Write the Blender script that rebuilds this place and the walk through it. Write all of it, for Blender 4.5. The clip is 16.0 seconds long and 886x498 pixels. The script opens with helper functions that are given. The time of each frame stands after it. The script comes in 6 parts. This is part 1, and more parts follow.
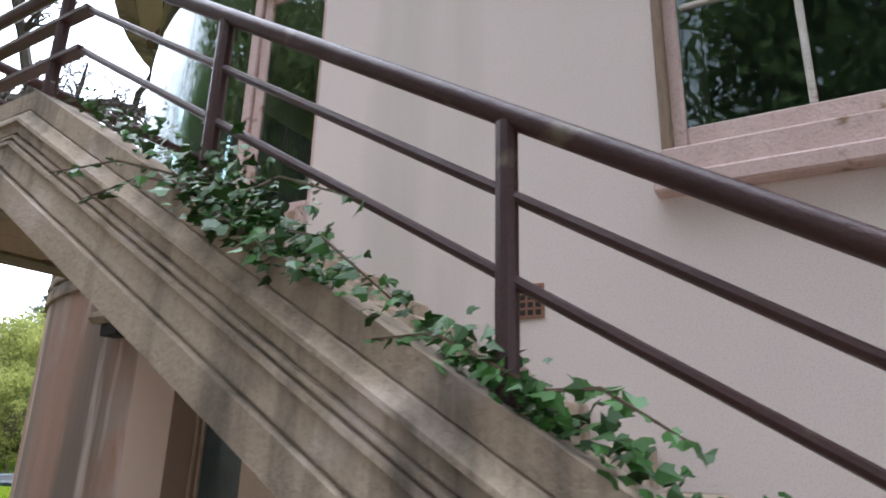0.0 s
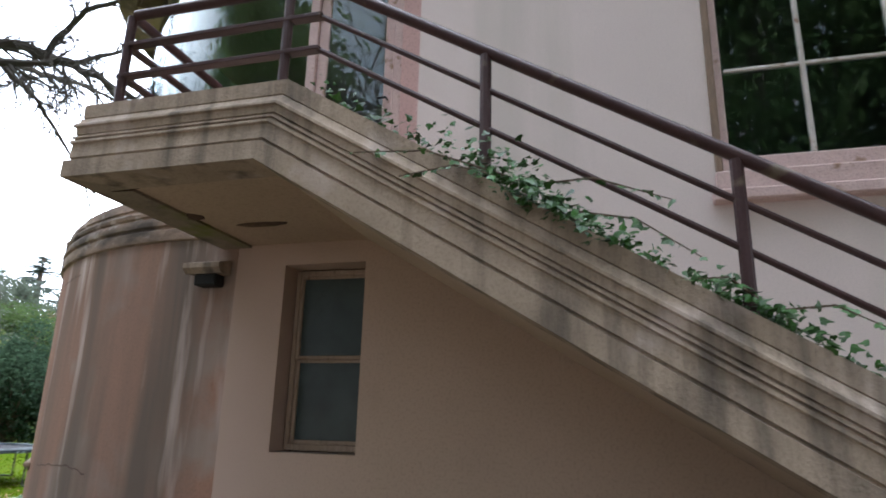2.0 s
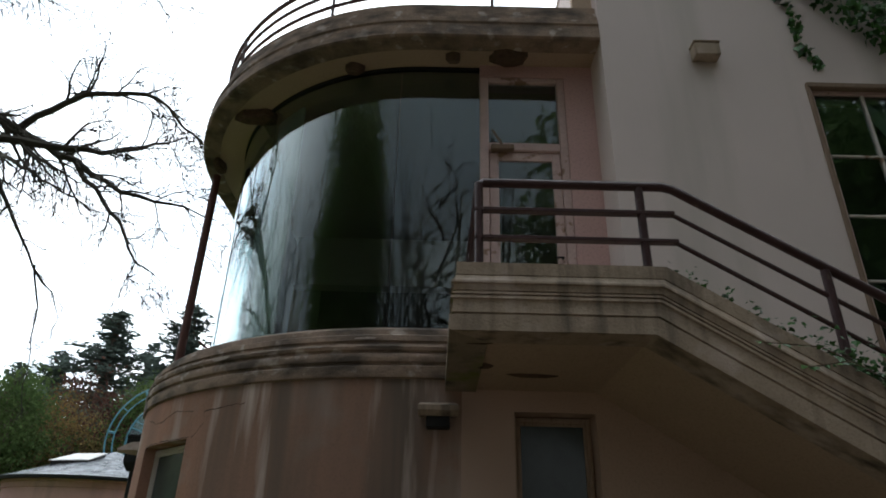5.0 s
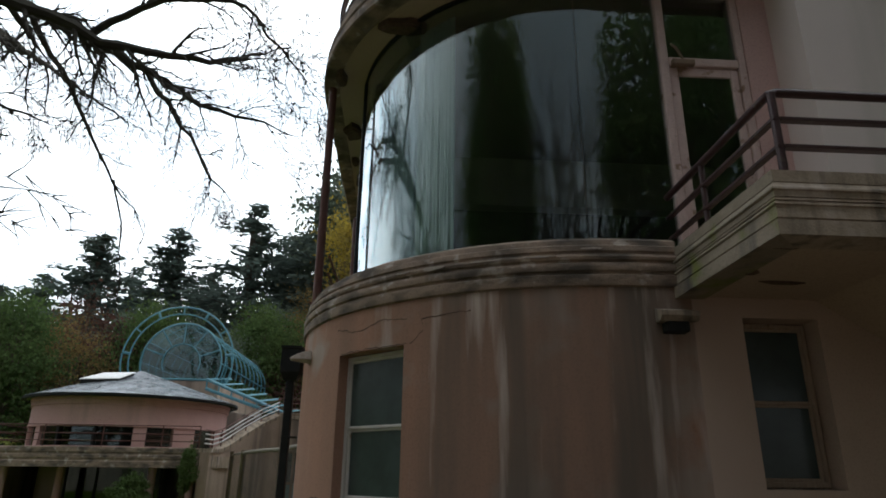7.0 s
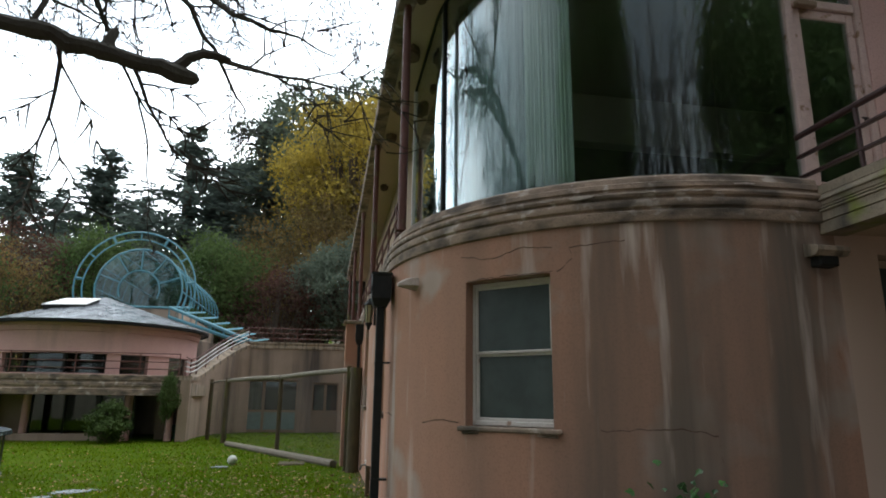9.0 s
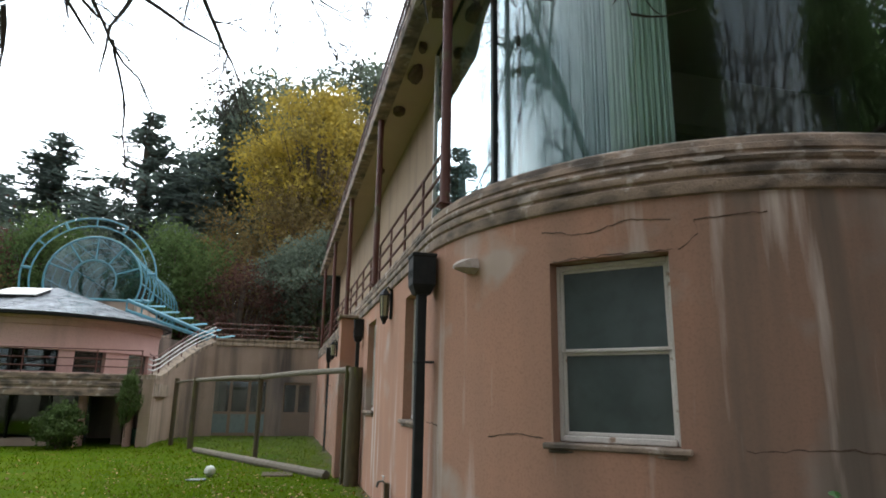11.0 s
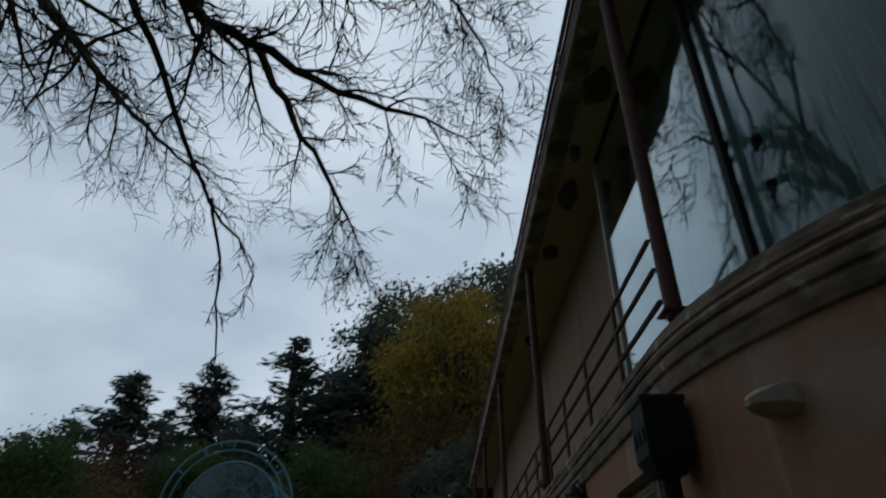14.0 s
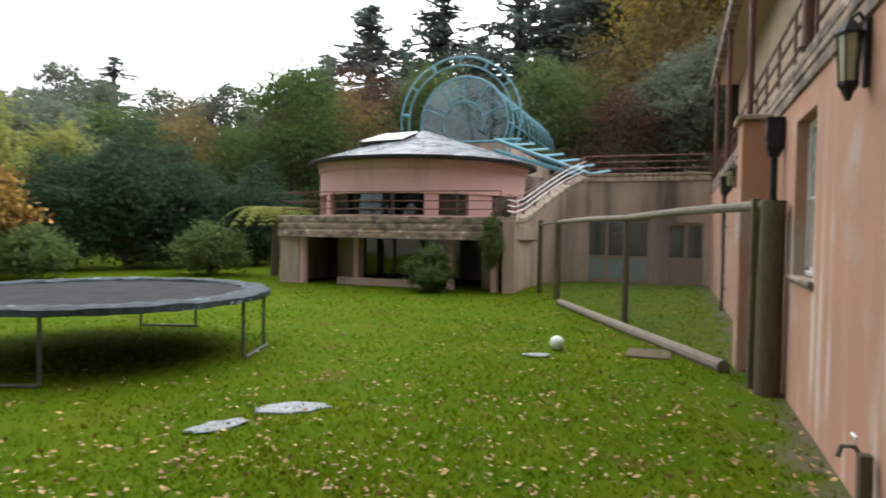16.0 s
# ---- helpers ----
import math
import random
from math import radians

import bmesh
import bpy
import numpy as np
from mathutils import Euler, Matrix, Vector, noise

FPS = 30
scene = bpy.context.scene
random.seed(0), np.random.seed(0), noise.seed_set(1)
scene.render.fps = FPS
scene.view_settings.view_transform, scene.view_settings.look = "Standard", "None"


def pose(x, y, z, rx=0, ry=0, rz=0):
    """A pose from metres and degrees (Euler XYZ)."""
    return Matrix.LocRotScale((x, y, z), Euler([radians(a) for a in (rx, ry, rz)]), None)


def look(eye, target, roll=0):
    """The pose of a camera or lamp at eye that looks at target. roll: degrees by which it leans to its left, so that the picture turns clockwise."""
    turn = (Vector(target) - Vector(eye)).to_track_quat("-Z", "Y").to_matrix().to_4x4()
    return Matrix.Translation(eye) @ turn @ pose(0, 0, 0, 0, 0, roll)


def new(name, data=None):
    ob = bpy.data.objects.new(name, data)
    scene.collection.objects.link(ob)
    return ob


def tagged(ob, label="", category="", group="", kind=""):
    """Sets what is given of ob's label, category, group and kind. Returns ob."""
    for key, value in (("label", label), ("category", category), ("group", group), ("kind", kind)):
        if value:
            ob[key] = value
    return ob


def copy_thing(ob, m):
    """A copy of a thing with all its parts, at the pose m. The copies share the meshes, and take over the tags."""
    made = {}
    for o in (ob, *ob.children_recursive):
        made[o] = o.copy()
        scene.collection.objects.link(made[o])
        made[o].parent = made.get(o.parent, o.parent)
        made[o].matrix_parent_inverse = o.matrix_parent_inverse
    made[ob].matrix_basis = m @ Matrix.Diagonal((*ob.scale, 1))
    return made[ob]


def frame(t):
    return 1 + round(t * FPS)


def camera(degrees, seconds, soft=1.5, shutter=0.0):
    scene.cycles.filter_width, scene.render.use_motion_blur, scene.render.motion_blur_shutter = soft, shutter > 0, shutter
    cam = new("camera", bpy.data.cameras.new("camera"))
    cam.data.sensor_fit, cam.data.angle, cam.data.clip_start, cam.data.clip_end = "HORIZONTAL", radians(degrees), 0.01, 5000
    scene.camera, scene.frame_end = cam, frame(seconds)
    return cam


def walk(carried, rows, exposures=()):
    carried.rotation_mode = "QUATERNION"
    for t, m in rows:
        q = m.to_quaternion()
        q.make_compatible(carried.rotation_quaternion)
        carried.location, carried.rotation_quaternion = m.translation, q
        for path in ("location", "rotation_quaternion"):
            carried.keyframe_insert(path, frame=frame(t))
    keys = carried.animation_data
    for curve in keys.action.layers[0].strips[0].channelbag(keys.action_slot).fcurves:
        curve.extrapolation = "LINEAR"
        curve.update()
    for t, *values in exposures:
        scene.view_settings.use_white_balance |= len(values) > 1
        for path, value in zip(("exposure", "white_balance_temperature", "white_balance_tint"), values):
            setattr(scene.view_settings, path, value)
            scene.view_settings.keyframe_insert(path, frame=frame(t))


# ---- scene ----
cam = camera(70.0, 16.0, 1.8, 0.15)
PATH = [
    (0, (9.119, -2.695, 2.049), (8.167, -1.031, 2.62), 1.5),
    (0.5, (8.861, -3.082, 1.899), (7.867, -1.446, 2.477), 0.6),
    (1, (8.579, -3.538, 1.763), (7.546, -1.91, 2.294), 0.9),
    (1.5, (8.267, -3.806, 1.705), (7.384, -2.093, 2.24), 1.0),
    (2, (7.956, -4.225, 1.672), (7.431, -2.368, 2.199), 1.4),
    (2.5, (7.495, -4.588, 1.756), (7.301, -2.714, 2.428), 0.7),
    (3, (6.99, -4.89, 1.841), (6.872, -3.144, 2.808), 0.6),
    (3.5, (6.435, -5.06, 1.888), (6.312, -3.312, 2.852), 1.0),
    (6, (3.562, -5.241, 1.644), (3.646, -3.399, 2.42), 0.9),
    (6.5, (2.963, -5.206, 1.608), (3.059, -3.345, 2.336), 0.5),
    (7, (2.354, -5.167, 1.548), (2.463, -3.282, 2.206), 0.7),
    (7.5, (1.816, -5.118, 1.482), (1.93, -3.214, 2.084), 1.2),
    (8, (1.217, -5.138, 1.446), (1.381, -3.218, 1.979), 1.3),
    (8.5, (0.694, -5.103, 1.471), (0.948, -3.179, 1.953), 1.2),
    (9, (0.224, -4.849, 1.46), (0.566, -2.934, 1.924), 0.7),
    (9.5, (-0.118, -4.545, 1.455), (0.241, -2.626, 1.889), 1.3),
    (12, (-0.615, -2.248, 1.604), (0.022, -0.442, 2.18), -0.5),
    (12.1, (-0.62, -2.148, 1.615), (0.029, -0.377, 2.28), -1.0),
    (12.5, (-0.5, -1.788, 1.735), (0.097, -0.161, 2.734), -1.4),
    (13, (-0.455, -1.325, 1.837), (0.075, 0.132, 3.1), -1.3),
    (13.5, (-0.422, -0.924, 1.877), (-0.105, 0.552, 3.189), -1.1),
    (14, (-0.45, -0.369, 1.829), (-0.425, 1.327, 2.888), -0.2),
    (14.5, (-0.372, 0.176, 1.713), (-0.78, 2.015, 2.383), 0.3),
    (15, (-0.255, 0.688, 1.656), (-0.837, 2.585, 1.901), 0.6),
    (15.5, (-0.181, 1.084, 1.675), (-0.343, 3.077, 1.615), 1.1),
    (16, (-0.145, 1.219, 1.712), (-0.831, 3.096, 1.657), 0.9),
]
walk(cam, [(t, look(e, g, r)) for t, e, g, r in PATH], [(0, 1.25, 6000, 15), (0.5, 1.2, 6000, 15), (1.0, 1.0, 6000, 14), (2.0, 1.0, 5950, 14), (2.5, 1.25, 5950, 13), (3.0, 0.6, 6000, 13), (3.5, -0.1, 6100, 12), (6, -0.65, 6300, 8), (7, -0.8, 6300, 8), (8, -0.5, 6300, 8), (9.5, -0.1, 6300, 9), (12.1, 0.15, 6300, 10), (12.5, -1.2, 6300, 10), (12.8, -2.5, 5800, 6), (14.5, -2.8, 5700, 5), (15.05, -1.65, 6300, 10), (15.35, 0.25, 6800, 16), (16, 0.45, 6700, 15)])

# ---- world ----
W = bpy.data.worlds.new("overcast")
scene.world = W
W.use_nodes = True
wn, wl = W.node_tree.nodes, W.node_tree.links
wn.clear()
w_out = wn.new("ShaderNodeOutputWorld")
w_bg = wn.new("ShaderNodeBackground")
w_bg.inputs["Strength"].default_value = 0.1
w_sky = wn.new("ShaderNodeTexSky")
w_sky.sky_type = "NISHITA"
w_sky.sun_disc = False
w_sky.sun_elevation, w_sky.sun_rotation = radians(39), radians(24)
w_mix = wn.new("ShaderNodeMix")
w_mix.data_type = "RGBA"
w_mix.inputs["Factor"].default_value = 0.93
w_co = wn.new("ShaderNodeTexCoord")
w_map = wn.new("ShaderNodeMapping")
w_map.inputs["Scale"].default_value = (1.3, 1.3, 2.6)
w_noise = wn.new("ShaderNodeTexNoise")
w_noise.inputs["Scale"].default_value = 1.6
w_noise.inputs["Detail"].default_value = 5
w_noise.inputs["Roughness"].default_value = 0.5
w_ramp = wn.new("ShaderNodeValToRGB")
w_ramp.color_ramp.elements[0].position, w_ramp.color_ramp.elements[0].color = 0.34, (0.56, 0.63, 0.70, 1)
w_ramp.color_ramp.elements[1].position, w_ramp.color_ramp.elements[1].color = 0.66, (1.0, 1.02, 1.04, 1)
w_gain = wn.new("ShaderNodeVectorMath")
w_gain.operation = "SCALE"
# the cloud is brighter towards the veiled sun, beyond the house
w_dot = wn.new("ShaderNodeVectorMath")
w_dot.operation = "DOT_PRODUCT"
w_dot.inputs[1].default_value = (0.12, 0.86, 0.5)
w_glow = wn.new("ShaderNodeMapRange")
w_glow.interpolation_type = "SMOOTHSTEP"
w_glow.inputs["From Min"].default_value, w_glow.inputs["From Max"].default_value = -0.3, 1.0
w_glow.inputs["To Min"].default_value, w_glow.inputs["To Max"].default_value = 10.0, 54.0
wl.new(w_co.outputs["Generated"], w_dot.inputs[0])
wl.new(w_dot.outputs["Value"], w_glow.inputs["Value"])
wl.new(w_glow.outputs["Result"], w_gain.inputs["Scale"])
wl.new(w_co.outputs["Generated"], w_map.inputs["Vector"])
wl.new(w_map.outputs["Vector"], w_noise.inputs["Vector"])
wl.new(w_noise.outputs["Fac"], w_ramp.inputs["Fac"])
wl.new(w_ramp.outputs["Color"], w_gain.inputs[0])
wl.new(w_sky.outputs["Color"], w_mix.inputs[6])
wl.new(w_gain.outputs["Vector"], w_mix.inputs[7])
wl.new(w_mix.outputs[2], w_bg.inputs["Color"])
wl.new(w_bg.outputs["Background"], w_out.inputs["Surface"])

sun_data = bpy.data.lights.new("sun", "SUN")
sun_data.energy, sun_data.angle, sun_data.color = 0.6, radians(40), (1.0, 0.96, 0.9)
sun_lamp = new("sun", sun_data)
sun_lamp.matrix_world = look((20, 45, 40), (0, 0, 0))


# ---- materials ----
def mat(name, base, rough=0.8, second=None, scale=4.0, fine=60.0, bump=0.3, metal=0.0, spread=0.5, spec=0.5, rnd=0.0, stretch=(1, 1, 1),
        streak=None, streak_scale=(2.2, 2.2, 0.22), streak_at=(0.5, 0.68), patch=None, patch_at=(0.56, 0.66), patch_scale=1.1, moss=None, streak_from=None, south=None, run=None, run_scale=(4.0, 4.0, 0.16), run_at=(0.58, 0.7), leafy=0.0):
    """A procedural surface: two tones at two scales, optional run-down streaks and patches, fine relief."""
    m = bpy.data.materials.new(name)
    m.use_nodes = True
    n, l = m.node_tree.nodes, m.node_tree.links
    bsdf = n["Principled BSDF"]
    bsdf.inputs["Roughness"].default_value = rough
    bsdf.inputs["Metallic"].default_value = metal
    bsdf.inputs["Specular IOR Level"].default_value = spec
    geo = n.new("ShaderNodeNewGeometry")
    mp = n.new("ShaderNodeMapping")
    mp.inputs["Scale"].default_value = stretch
    l.new(geo.outputs["Position"], mp.inputs["Vector"])
    co = mp.outputs["Vector"]

    def tex(s, detail=4, vec=None):
        t = n.new("ShaderNodeTexNoise")
        t.inputs["Scale"].default_value, t.inputs["Detail"].default_value = s, detail
        l.new(vec or co, t.inputs["Vector"])
        return t.outputs["Fac"]

    def span(fac, a, b):
        r = n.new("ShaderNodeMapRange")
        r.inputs["From Min"].default_value, r.inputs["From Max"].default_value = a, b
        l.new(fac, r.inputs["Value"])
        return r.outputs["Result"]

    def mixc(fac, a, b):
        x = n.new("ShaderNodeMix")
        x.data_type = "RGBA"
        l.new(fac, x.inputs["Factor"])
        for sock, v in ((x.inputs[6], a), (x.inputs[7], b)):
            if isinstance(v, tuple):
                sock.default_value = (*v, 1)
            else:
                l.new(v, sock)
        return x.outputs[2]

    second = second or tuple(c * 0.72 for c in base)
    col = mixc(span(tex(scale, 6), 0.5 - spread * 0.4, 0.5 + spread * 0.4), base, second)
    grain = tex(fine, 3)
    col = mixc(span(grain, 0.48, 1.05), col, tuple(c * 0.6 for c in second))
    if patch:
        col = mixc(span(tex(patch_scale, 7), *patch_at), col, patch)
    if streak:
        sm = n.new("ShaderNodeMapping")
        sm.inputs["Scale"].default_value = streak_scale
        l.new(geo.outputs["Position"], sm.inputs["Vector"])
        amount = span(tex(1.0, 6, sm.outputs["Vector"]), *streak_at)
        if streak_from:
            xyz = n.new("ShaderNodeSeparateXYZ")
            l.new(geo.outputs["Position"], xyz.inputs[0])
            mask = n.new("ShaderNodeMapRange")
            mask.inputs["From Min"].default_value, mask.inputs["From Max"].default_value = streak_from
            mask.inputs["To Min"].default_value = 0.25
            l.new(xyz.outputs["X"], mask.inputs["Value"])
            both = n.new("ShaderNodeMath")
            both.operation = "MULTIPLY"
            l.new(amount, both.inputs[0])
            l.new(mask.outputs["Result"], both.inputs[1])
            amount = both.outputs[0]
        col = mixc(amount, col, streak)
    if run:
        rm = n.new("ShaderNodeMapping")
        rm.inputs["Scale"].default_value = run_scale
        rm.inputs["Location"].default_value = (3.7, 1.3, 5.1)
        l.new(geo.outputs["Position"], rm.inputs["Vector"])
        col = mixc(span(tex(1.0, 7, rm.outputs["Vector"]), *run_at), col, run)
    if south:
        sy_ = n.new("ShaderNodeSeparateXYZ")
        l.new(geo.outputs["Position"], sy_.inputs[0])
        wob = n.new("ShaderNodeMath")
        wob.operation = "MULTIPLY_ADD"
        wob.inputs[1].default_value = 3.0
        l.new(tex(0.8, 5), wob.inputs[0])
        l.new(sy_.outputs["Y"], wob.inputs[2])
        col = mixc(span(wob.outputs[0], 0.2, -1.2), col, south)
        mud = n.new("ShaderNodeMath")
        mud.operation = "MULTIPLY_ADD"
        mud.inputs[1].default_value = 1.6
        l.new(tex(1.7, 6), mud.inputs[0])
        l.new(sy_.outputs["X"], mud.inputs[2])
        col = mixc(span(mud.outputs[0], 1.4, 1.85), col, tuple(c * 0.7 for c in south))
    if moss:
        col = mixc(span(tex(2.3, 8), 0.56, 0.7), col, moss)
    if rnd:
        info = n.new("ShaderNodeObjectInfo")
        isl = n.new("ShaderNodeNewGeometry")
        add = n.new("ShaderNodeMath")
        add.operation = "ADD"
        l.new(info.outputs["Random"], add.inputs[0])
        l.new(isl.outputs["Random Per Island"], add.inputs[1])
        frac = n.new("ShaderNodeMath")
        frac.operation = "FRACT"
        l.new(add.outputs[0], frac.inputs[0])
        hsv = n.new("ShaderNodeHueSaturation")
        l.new(span(frac.outputs[0], 0, 1), hsv.inputs["Value"])
        hsv.inputs["Saturation"].default_value = 1.0
        rr = n.new("ShaderNodeMapRange")
        rr.inputs["To Min"].default_value, rr.inputs["To Max"].default_value = 1 - rnd, 1 + rnd
        l.new(frac.outputs[0], rr.inputs["Value"])
        l.new(rr.outputs["Result"], hsv.inputs["Value"])
        l.new(col, hsv.inputs["Color"])
        col = hsv.outputs["Color"]
    l.new(col, bsdf.inputs["Base Color"])
    if leafy:
        thin, both_sides = n.new("ShaderNodeBsdfTranslucent"), n.new("ShaderNodeMixShader")
        both_sides.inputs["Fac"].default_value = leafy
        l.new(col, thin.inputs["Color"])
        l.new(bsdf.outputs[0], both_sides.inputs[1])
        l.new(thin.outputs[0], both_sides.inputs[2])
        l.new(both_sides.outputs[0], n["Material Output"].inputs["Surface"])
    if bump:
        b = n.new("ShaderNodeBump")
        b.inputs["Strength"].default_value, b.inputs["Distance"].default_value = bump, 0.01
        l.new(grain, b.inputs["Height"])
        b2 = n.new("ShaderNodeBump")
        b2.inputs["Strength"].default_value, b2.inputs["Distance"].default_value = bump * 0.6, 0.03
        l.new(tex(scale * 2.2, 5), b2.inputs["Height"])
        l.new(b.outputs["Normal"], b2.inputs["Normal"])
        l.new(b2.outputs["Normal"], bsdf.inputs["Normal"])
    return m


def glass_mat(name, tint=(0.75, 0.86, 0.84), gloss=0.04, wave=0.02):
    m = bpy.data.materials.new(name)
    m.use_nodes = True
    n, l = m.node_tree.nodes, m.node_tree.links
    n.clear()
    out, mix = n.new("ShaderNodeOutputMaterial"), n.new("ShaderNodeMixShader")
    tr, gl, fr = n.new("ShaderNodeBsdfTransparent"), n.new("ShaderNodeBsdfGlossy"), n.new("ShaderNodeLayerWeight")
    tr.inputs["Color"].default_value = (*tint, 1)
    gl.inputs["Roughness"].default_value = 0.0
    gl.inputs["Color"].default_value = (0.92, 0.98, 1.0, 1)
    fr.inputs["Blend"].default_value = 0.5
    noi, bmp = n.new("ShaderNodeTexNoise"), n.new("ShaderNodeBump")
    noi.inputs["Scale"].default_value, noi.inputs["Detail"].default_value = 1.3, 1
    geo = n.new("ShaderNodeNewGeometry")
    l.new(geo.outputs["Position"], noi.inputs["Vector"])
    bmp.inputs["Strength"].default_value, bmp.inputs["Distance"].default_value = wave, 0.2
    l.new(noi.outputs["Fac"], bmp.inputs["Height"])
    l.new(bmp.outputs["Normal"], gl.inputs["Normal"])
    pw = n.new("ShaderNodeMath")
    pw.operation = "POWER"
    pw.inputs[1].default_value = 2.7
    l.new(fr.outputs["Facing"], pw.inputs[0])
    mx = n.new("ShaderNodeMapRange")
    mx.inputs["To Min"].default_value, mx.inputs["To Max"].default_value = gloss, 0.95
    l.new(pw.outputs[0], mx.inputs["Value"])
    l.new(mx.outputs["Result"], mix.inputs["Fac"])
    l.new(tr.outputs[0], mix.inputs[1])
    l.new(gl.outputs[0], mix.inputs[2])
    l.new(mix.outputs[0], out.inputs["Surface"])
    return m


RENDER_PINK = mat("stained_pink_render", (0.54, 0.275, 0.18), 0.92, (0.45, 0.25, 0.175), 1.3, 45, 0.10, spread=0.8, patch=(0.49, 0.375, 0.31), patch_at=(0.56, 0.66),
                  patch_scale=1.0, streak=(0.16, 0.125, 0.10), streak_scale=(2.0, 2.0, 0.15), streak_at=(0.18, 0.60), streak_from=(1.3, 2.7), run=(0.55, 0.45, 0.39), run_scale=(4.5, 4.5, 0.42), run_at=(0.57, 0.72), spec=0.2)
RENDER_WHITE = mat("pale_render", (0.72, 0.62, 0.585), 0.9, (0.64, 0.56, 0.53), 0.8, 130, 0.02, spread=0.9, streak=(0.46, 0.43, 0.38), streak_scale=(1.2, 1.2, 0.12),
                   streak_at=(0.55, 0.8))
RENDER_OCHRE = mat("ochre_render", (0.50, 0.375, 0.27), 0.9, (0.42, 0.315, 0.225), 1.2, 50, 0.08, spread=0.9)
RENDER_BLEND = mat("ochre_to_pink_render", (0.50, 0.375, 0.27), 0.9, (0.42, 0.315, 0.225), 1.2, 50, 0.08, spread=0.9, streak=(0.50, 0.37, 0.30), streak_scale=(1.5, 1.5, 0.3), streak_at=(0.0, 0.4),
                   streak_from=(6.3, 4.9), patch=(0.36, 0.27, 0.19), patch_at=(0.6, 0.75), patch_scale=1.6)
CONCRETE = mat("weathered_moulding", (0.43, 0.34, 0.255), 0.92, (0.32, 0.25, 0.185), 3.5, 55, 0.45, patch=(0.50, 0.41, 0.35), patch_at=(0.56, 0.7), patch_scale=2.2,
               streak=(0.085, 0.07, 0.055), streak_scale=(6.5, 6.5, 0.8), streak_at=(0.47, 0.72))
LEDGE_MAT = mat("dirty_ledge_moulding", (0.38, 0.275, 0.205), 0.92, (0.25, 0.185, 0.14), 4.5, 55, 0.6, patch=(0.50, 0.42, 0.36), patch_at=(0.58, 0.64), patch_scale=5.5,
                streak=(0.09, 0.072, 0.058), streak_scale=(2.6, 2.6, 6.0), streak_at=(0.42, 0.66))
MOSSY = mat("mossy_moulding", (0.30, 0.24, 0.18), 0.95, (0.22, 0.18, 0.13), 3.5, 55, 0.6, streak=(0.07, 0.06, 0.05), streak_scale=(3, 3, 0.8),
            streak_at=(0.5, 0.72), moss=(0.16, 0.17, 0.04))
RAIL = mat("maroon_painted_steel", (0.065, 0.030, 0.030), 0.42, (0.045, 0.022, 0.023), 6, 90, 0.2, spec=0.35, patch=(0.13, 0.10, 0.07), patch_at=(0.62, 0.72), patch_scale=7)
RAIL_RUST = mat("rust_brown_steel", (0.13, 0.045, 0.034), 0.6, (0.12, 0.045, 0.035), 5, 80, 0.3, moss=(0.12, 0.11, 0.05))
FRAME_WHITE = mat("flaking_white_paint", (0.62, 0.58, 0.54), 0.6, (0.54, 0.5, 0.46), 9, 70, 0.3, patch=(0.30, 0.2, 0.14), patch_at=(0.63, 0.68), patch_scale=6)
FRAME_PINK = mat("flaking_pink_paint", (0.60, 0.45, 0.42), 0.65, (0.52, 0.38, 0.35), 7, 70, 0.3, patch=(0.27, 0.17, 0.11), patch_at=(0.6, 0.66), patch_scale=5)
FRAME_BEIGE = mat("faded_beige_paint", (0.42, 0.32, 0.23), 0.75, (0.33, 0.24, 0.17), 9, 80, 0.4, stretch=(6, 6, 1), patch=(0.22, 0.15, 0.10), patch_at=(0.6, 0.68), patch_scale=5)
FRAME_BROWN = mat("bare_timber_frame", (0.27, 0.19, 0.13), 0.8, (0.2, 0.14, 0.1), 9, 80, 0.4, stretch=(6, 6, 1))
GLASS = glass_mat("window_glass", (0.62, 0.72, 0.70), 0.05)
GLASS_BIG = glass_mat("curved_window_glass", (0.74, 0.82, 0.82), 0.05, 0.0)
GLASS_BLIND = mat("blinded_glass", (0.045, 0.062, 0.058), 0.22, (0.065, 0.085, 0.08), 2.5, 8, 0.02, spec=0.35)
LINK_MAT = mat("grey_pink_render", (0.46, 0.345, 0.27), 0.92, (0.36, 0.27, 0.21), 1.2, 40, 0.15, streak=(0.09, 0.075, 0.065), streak_scale=(1.3, 1.3, 0.12), streak_at=(0.46, 0.72))
GLASS_FROST = mat("frosted_glass", (0.20, 0.27, 0.27), 0.12, (0.16, 0.22, 0.22), 2.5, 8, 0.02, spec=0.6)
GLASS_TEAL = glass_mat("teal_dome_glass", (0.45, 0.70, 0.72), 0.13)
# near-black colour that stands for the shade inside rooms and holes
DARK = mat("interior_shade_black", (0.02, 0.018, 0.016), 0.9)
BLACK_PIPE = mat("black_painted_iron", (0.016, 0.018, 0.019), 0.6, (0.026, 0.026, 0.026), 7, 70, 0.25, spec=0.2)
LIME = mat("crusted_plaster", (0.52, 0.45, 0.4), 0.9, (0.4, 0.33, 0.28), 14, 80, 0.6)
HOLE = mat("spalled_render", (0.14, 0.09, 0.06), 0.95, (0.08, 0.05, 0.035), 12, 60, 0.8)
SHEER = mat("sheer_curtain", (0.66, 0.70, 0.69), 0.85, (0.56, 0.60, 0.59), 3, 90, 0.1)
CURTAIN = mat("pale_green_curtain", (0.82, 0.85, 0.75), 0.85, (0.72, 0.77, 0.66), 5, 90, 0.15)
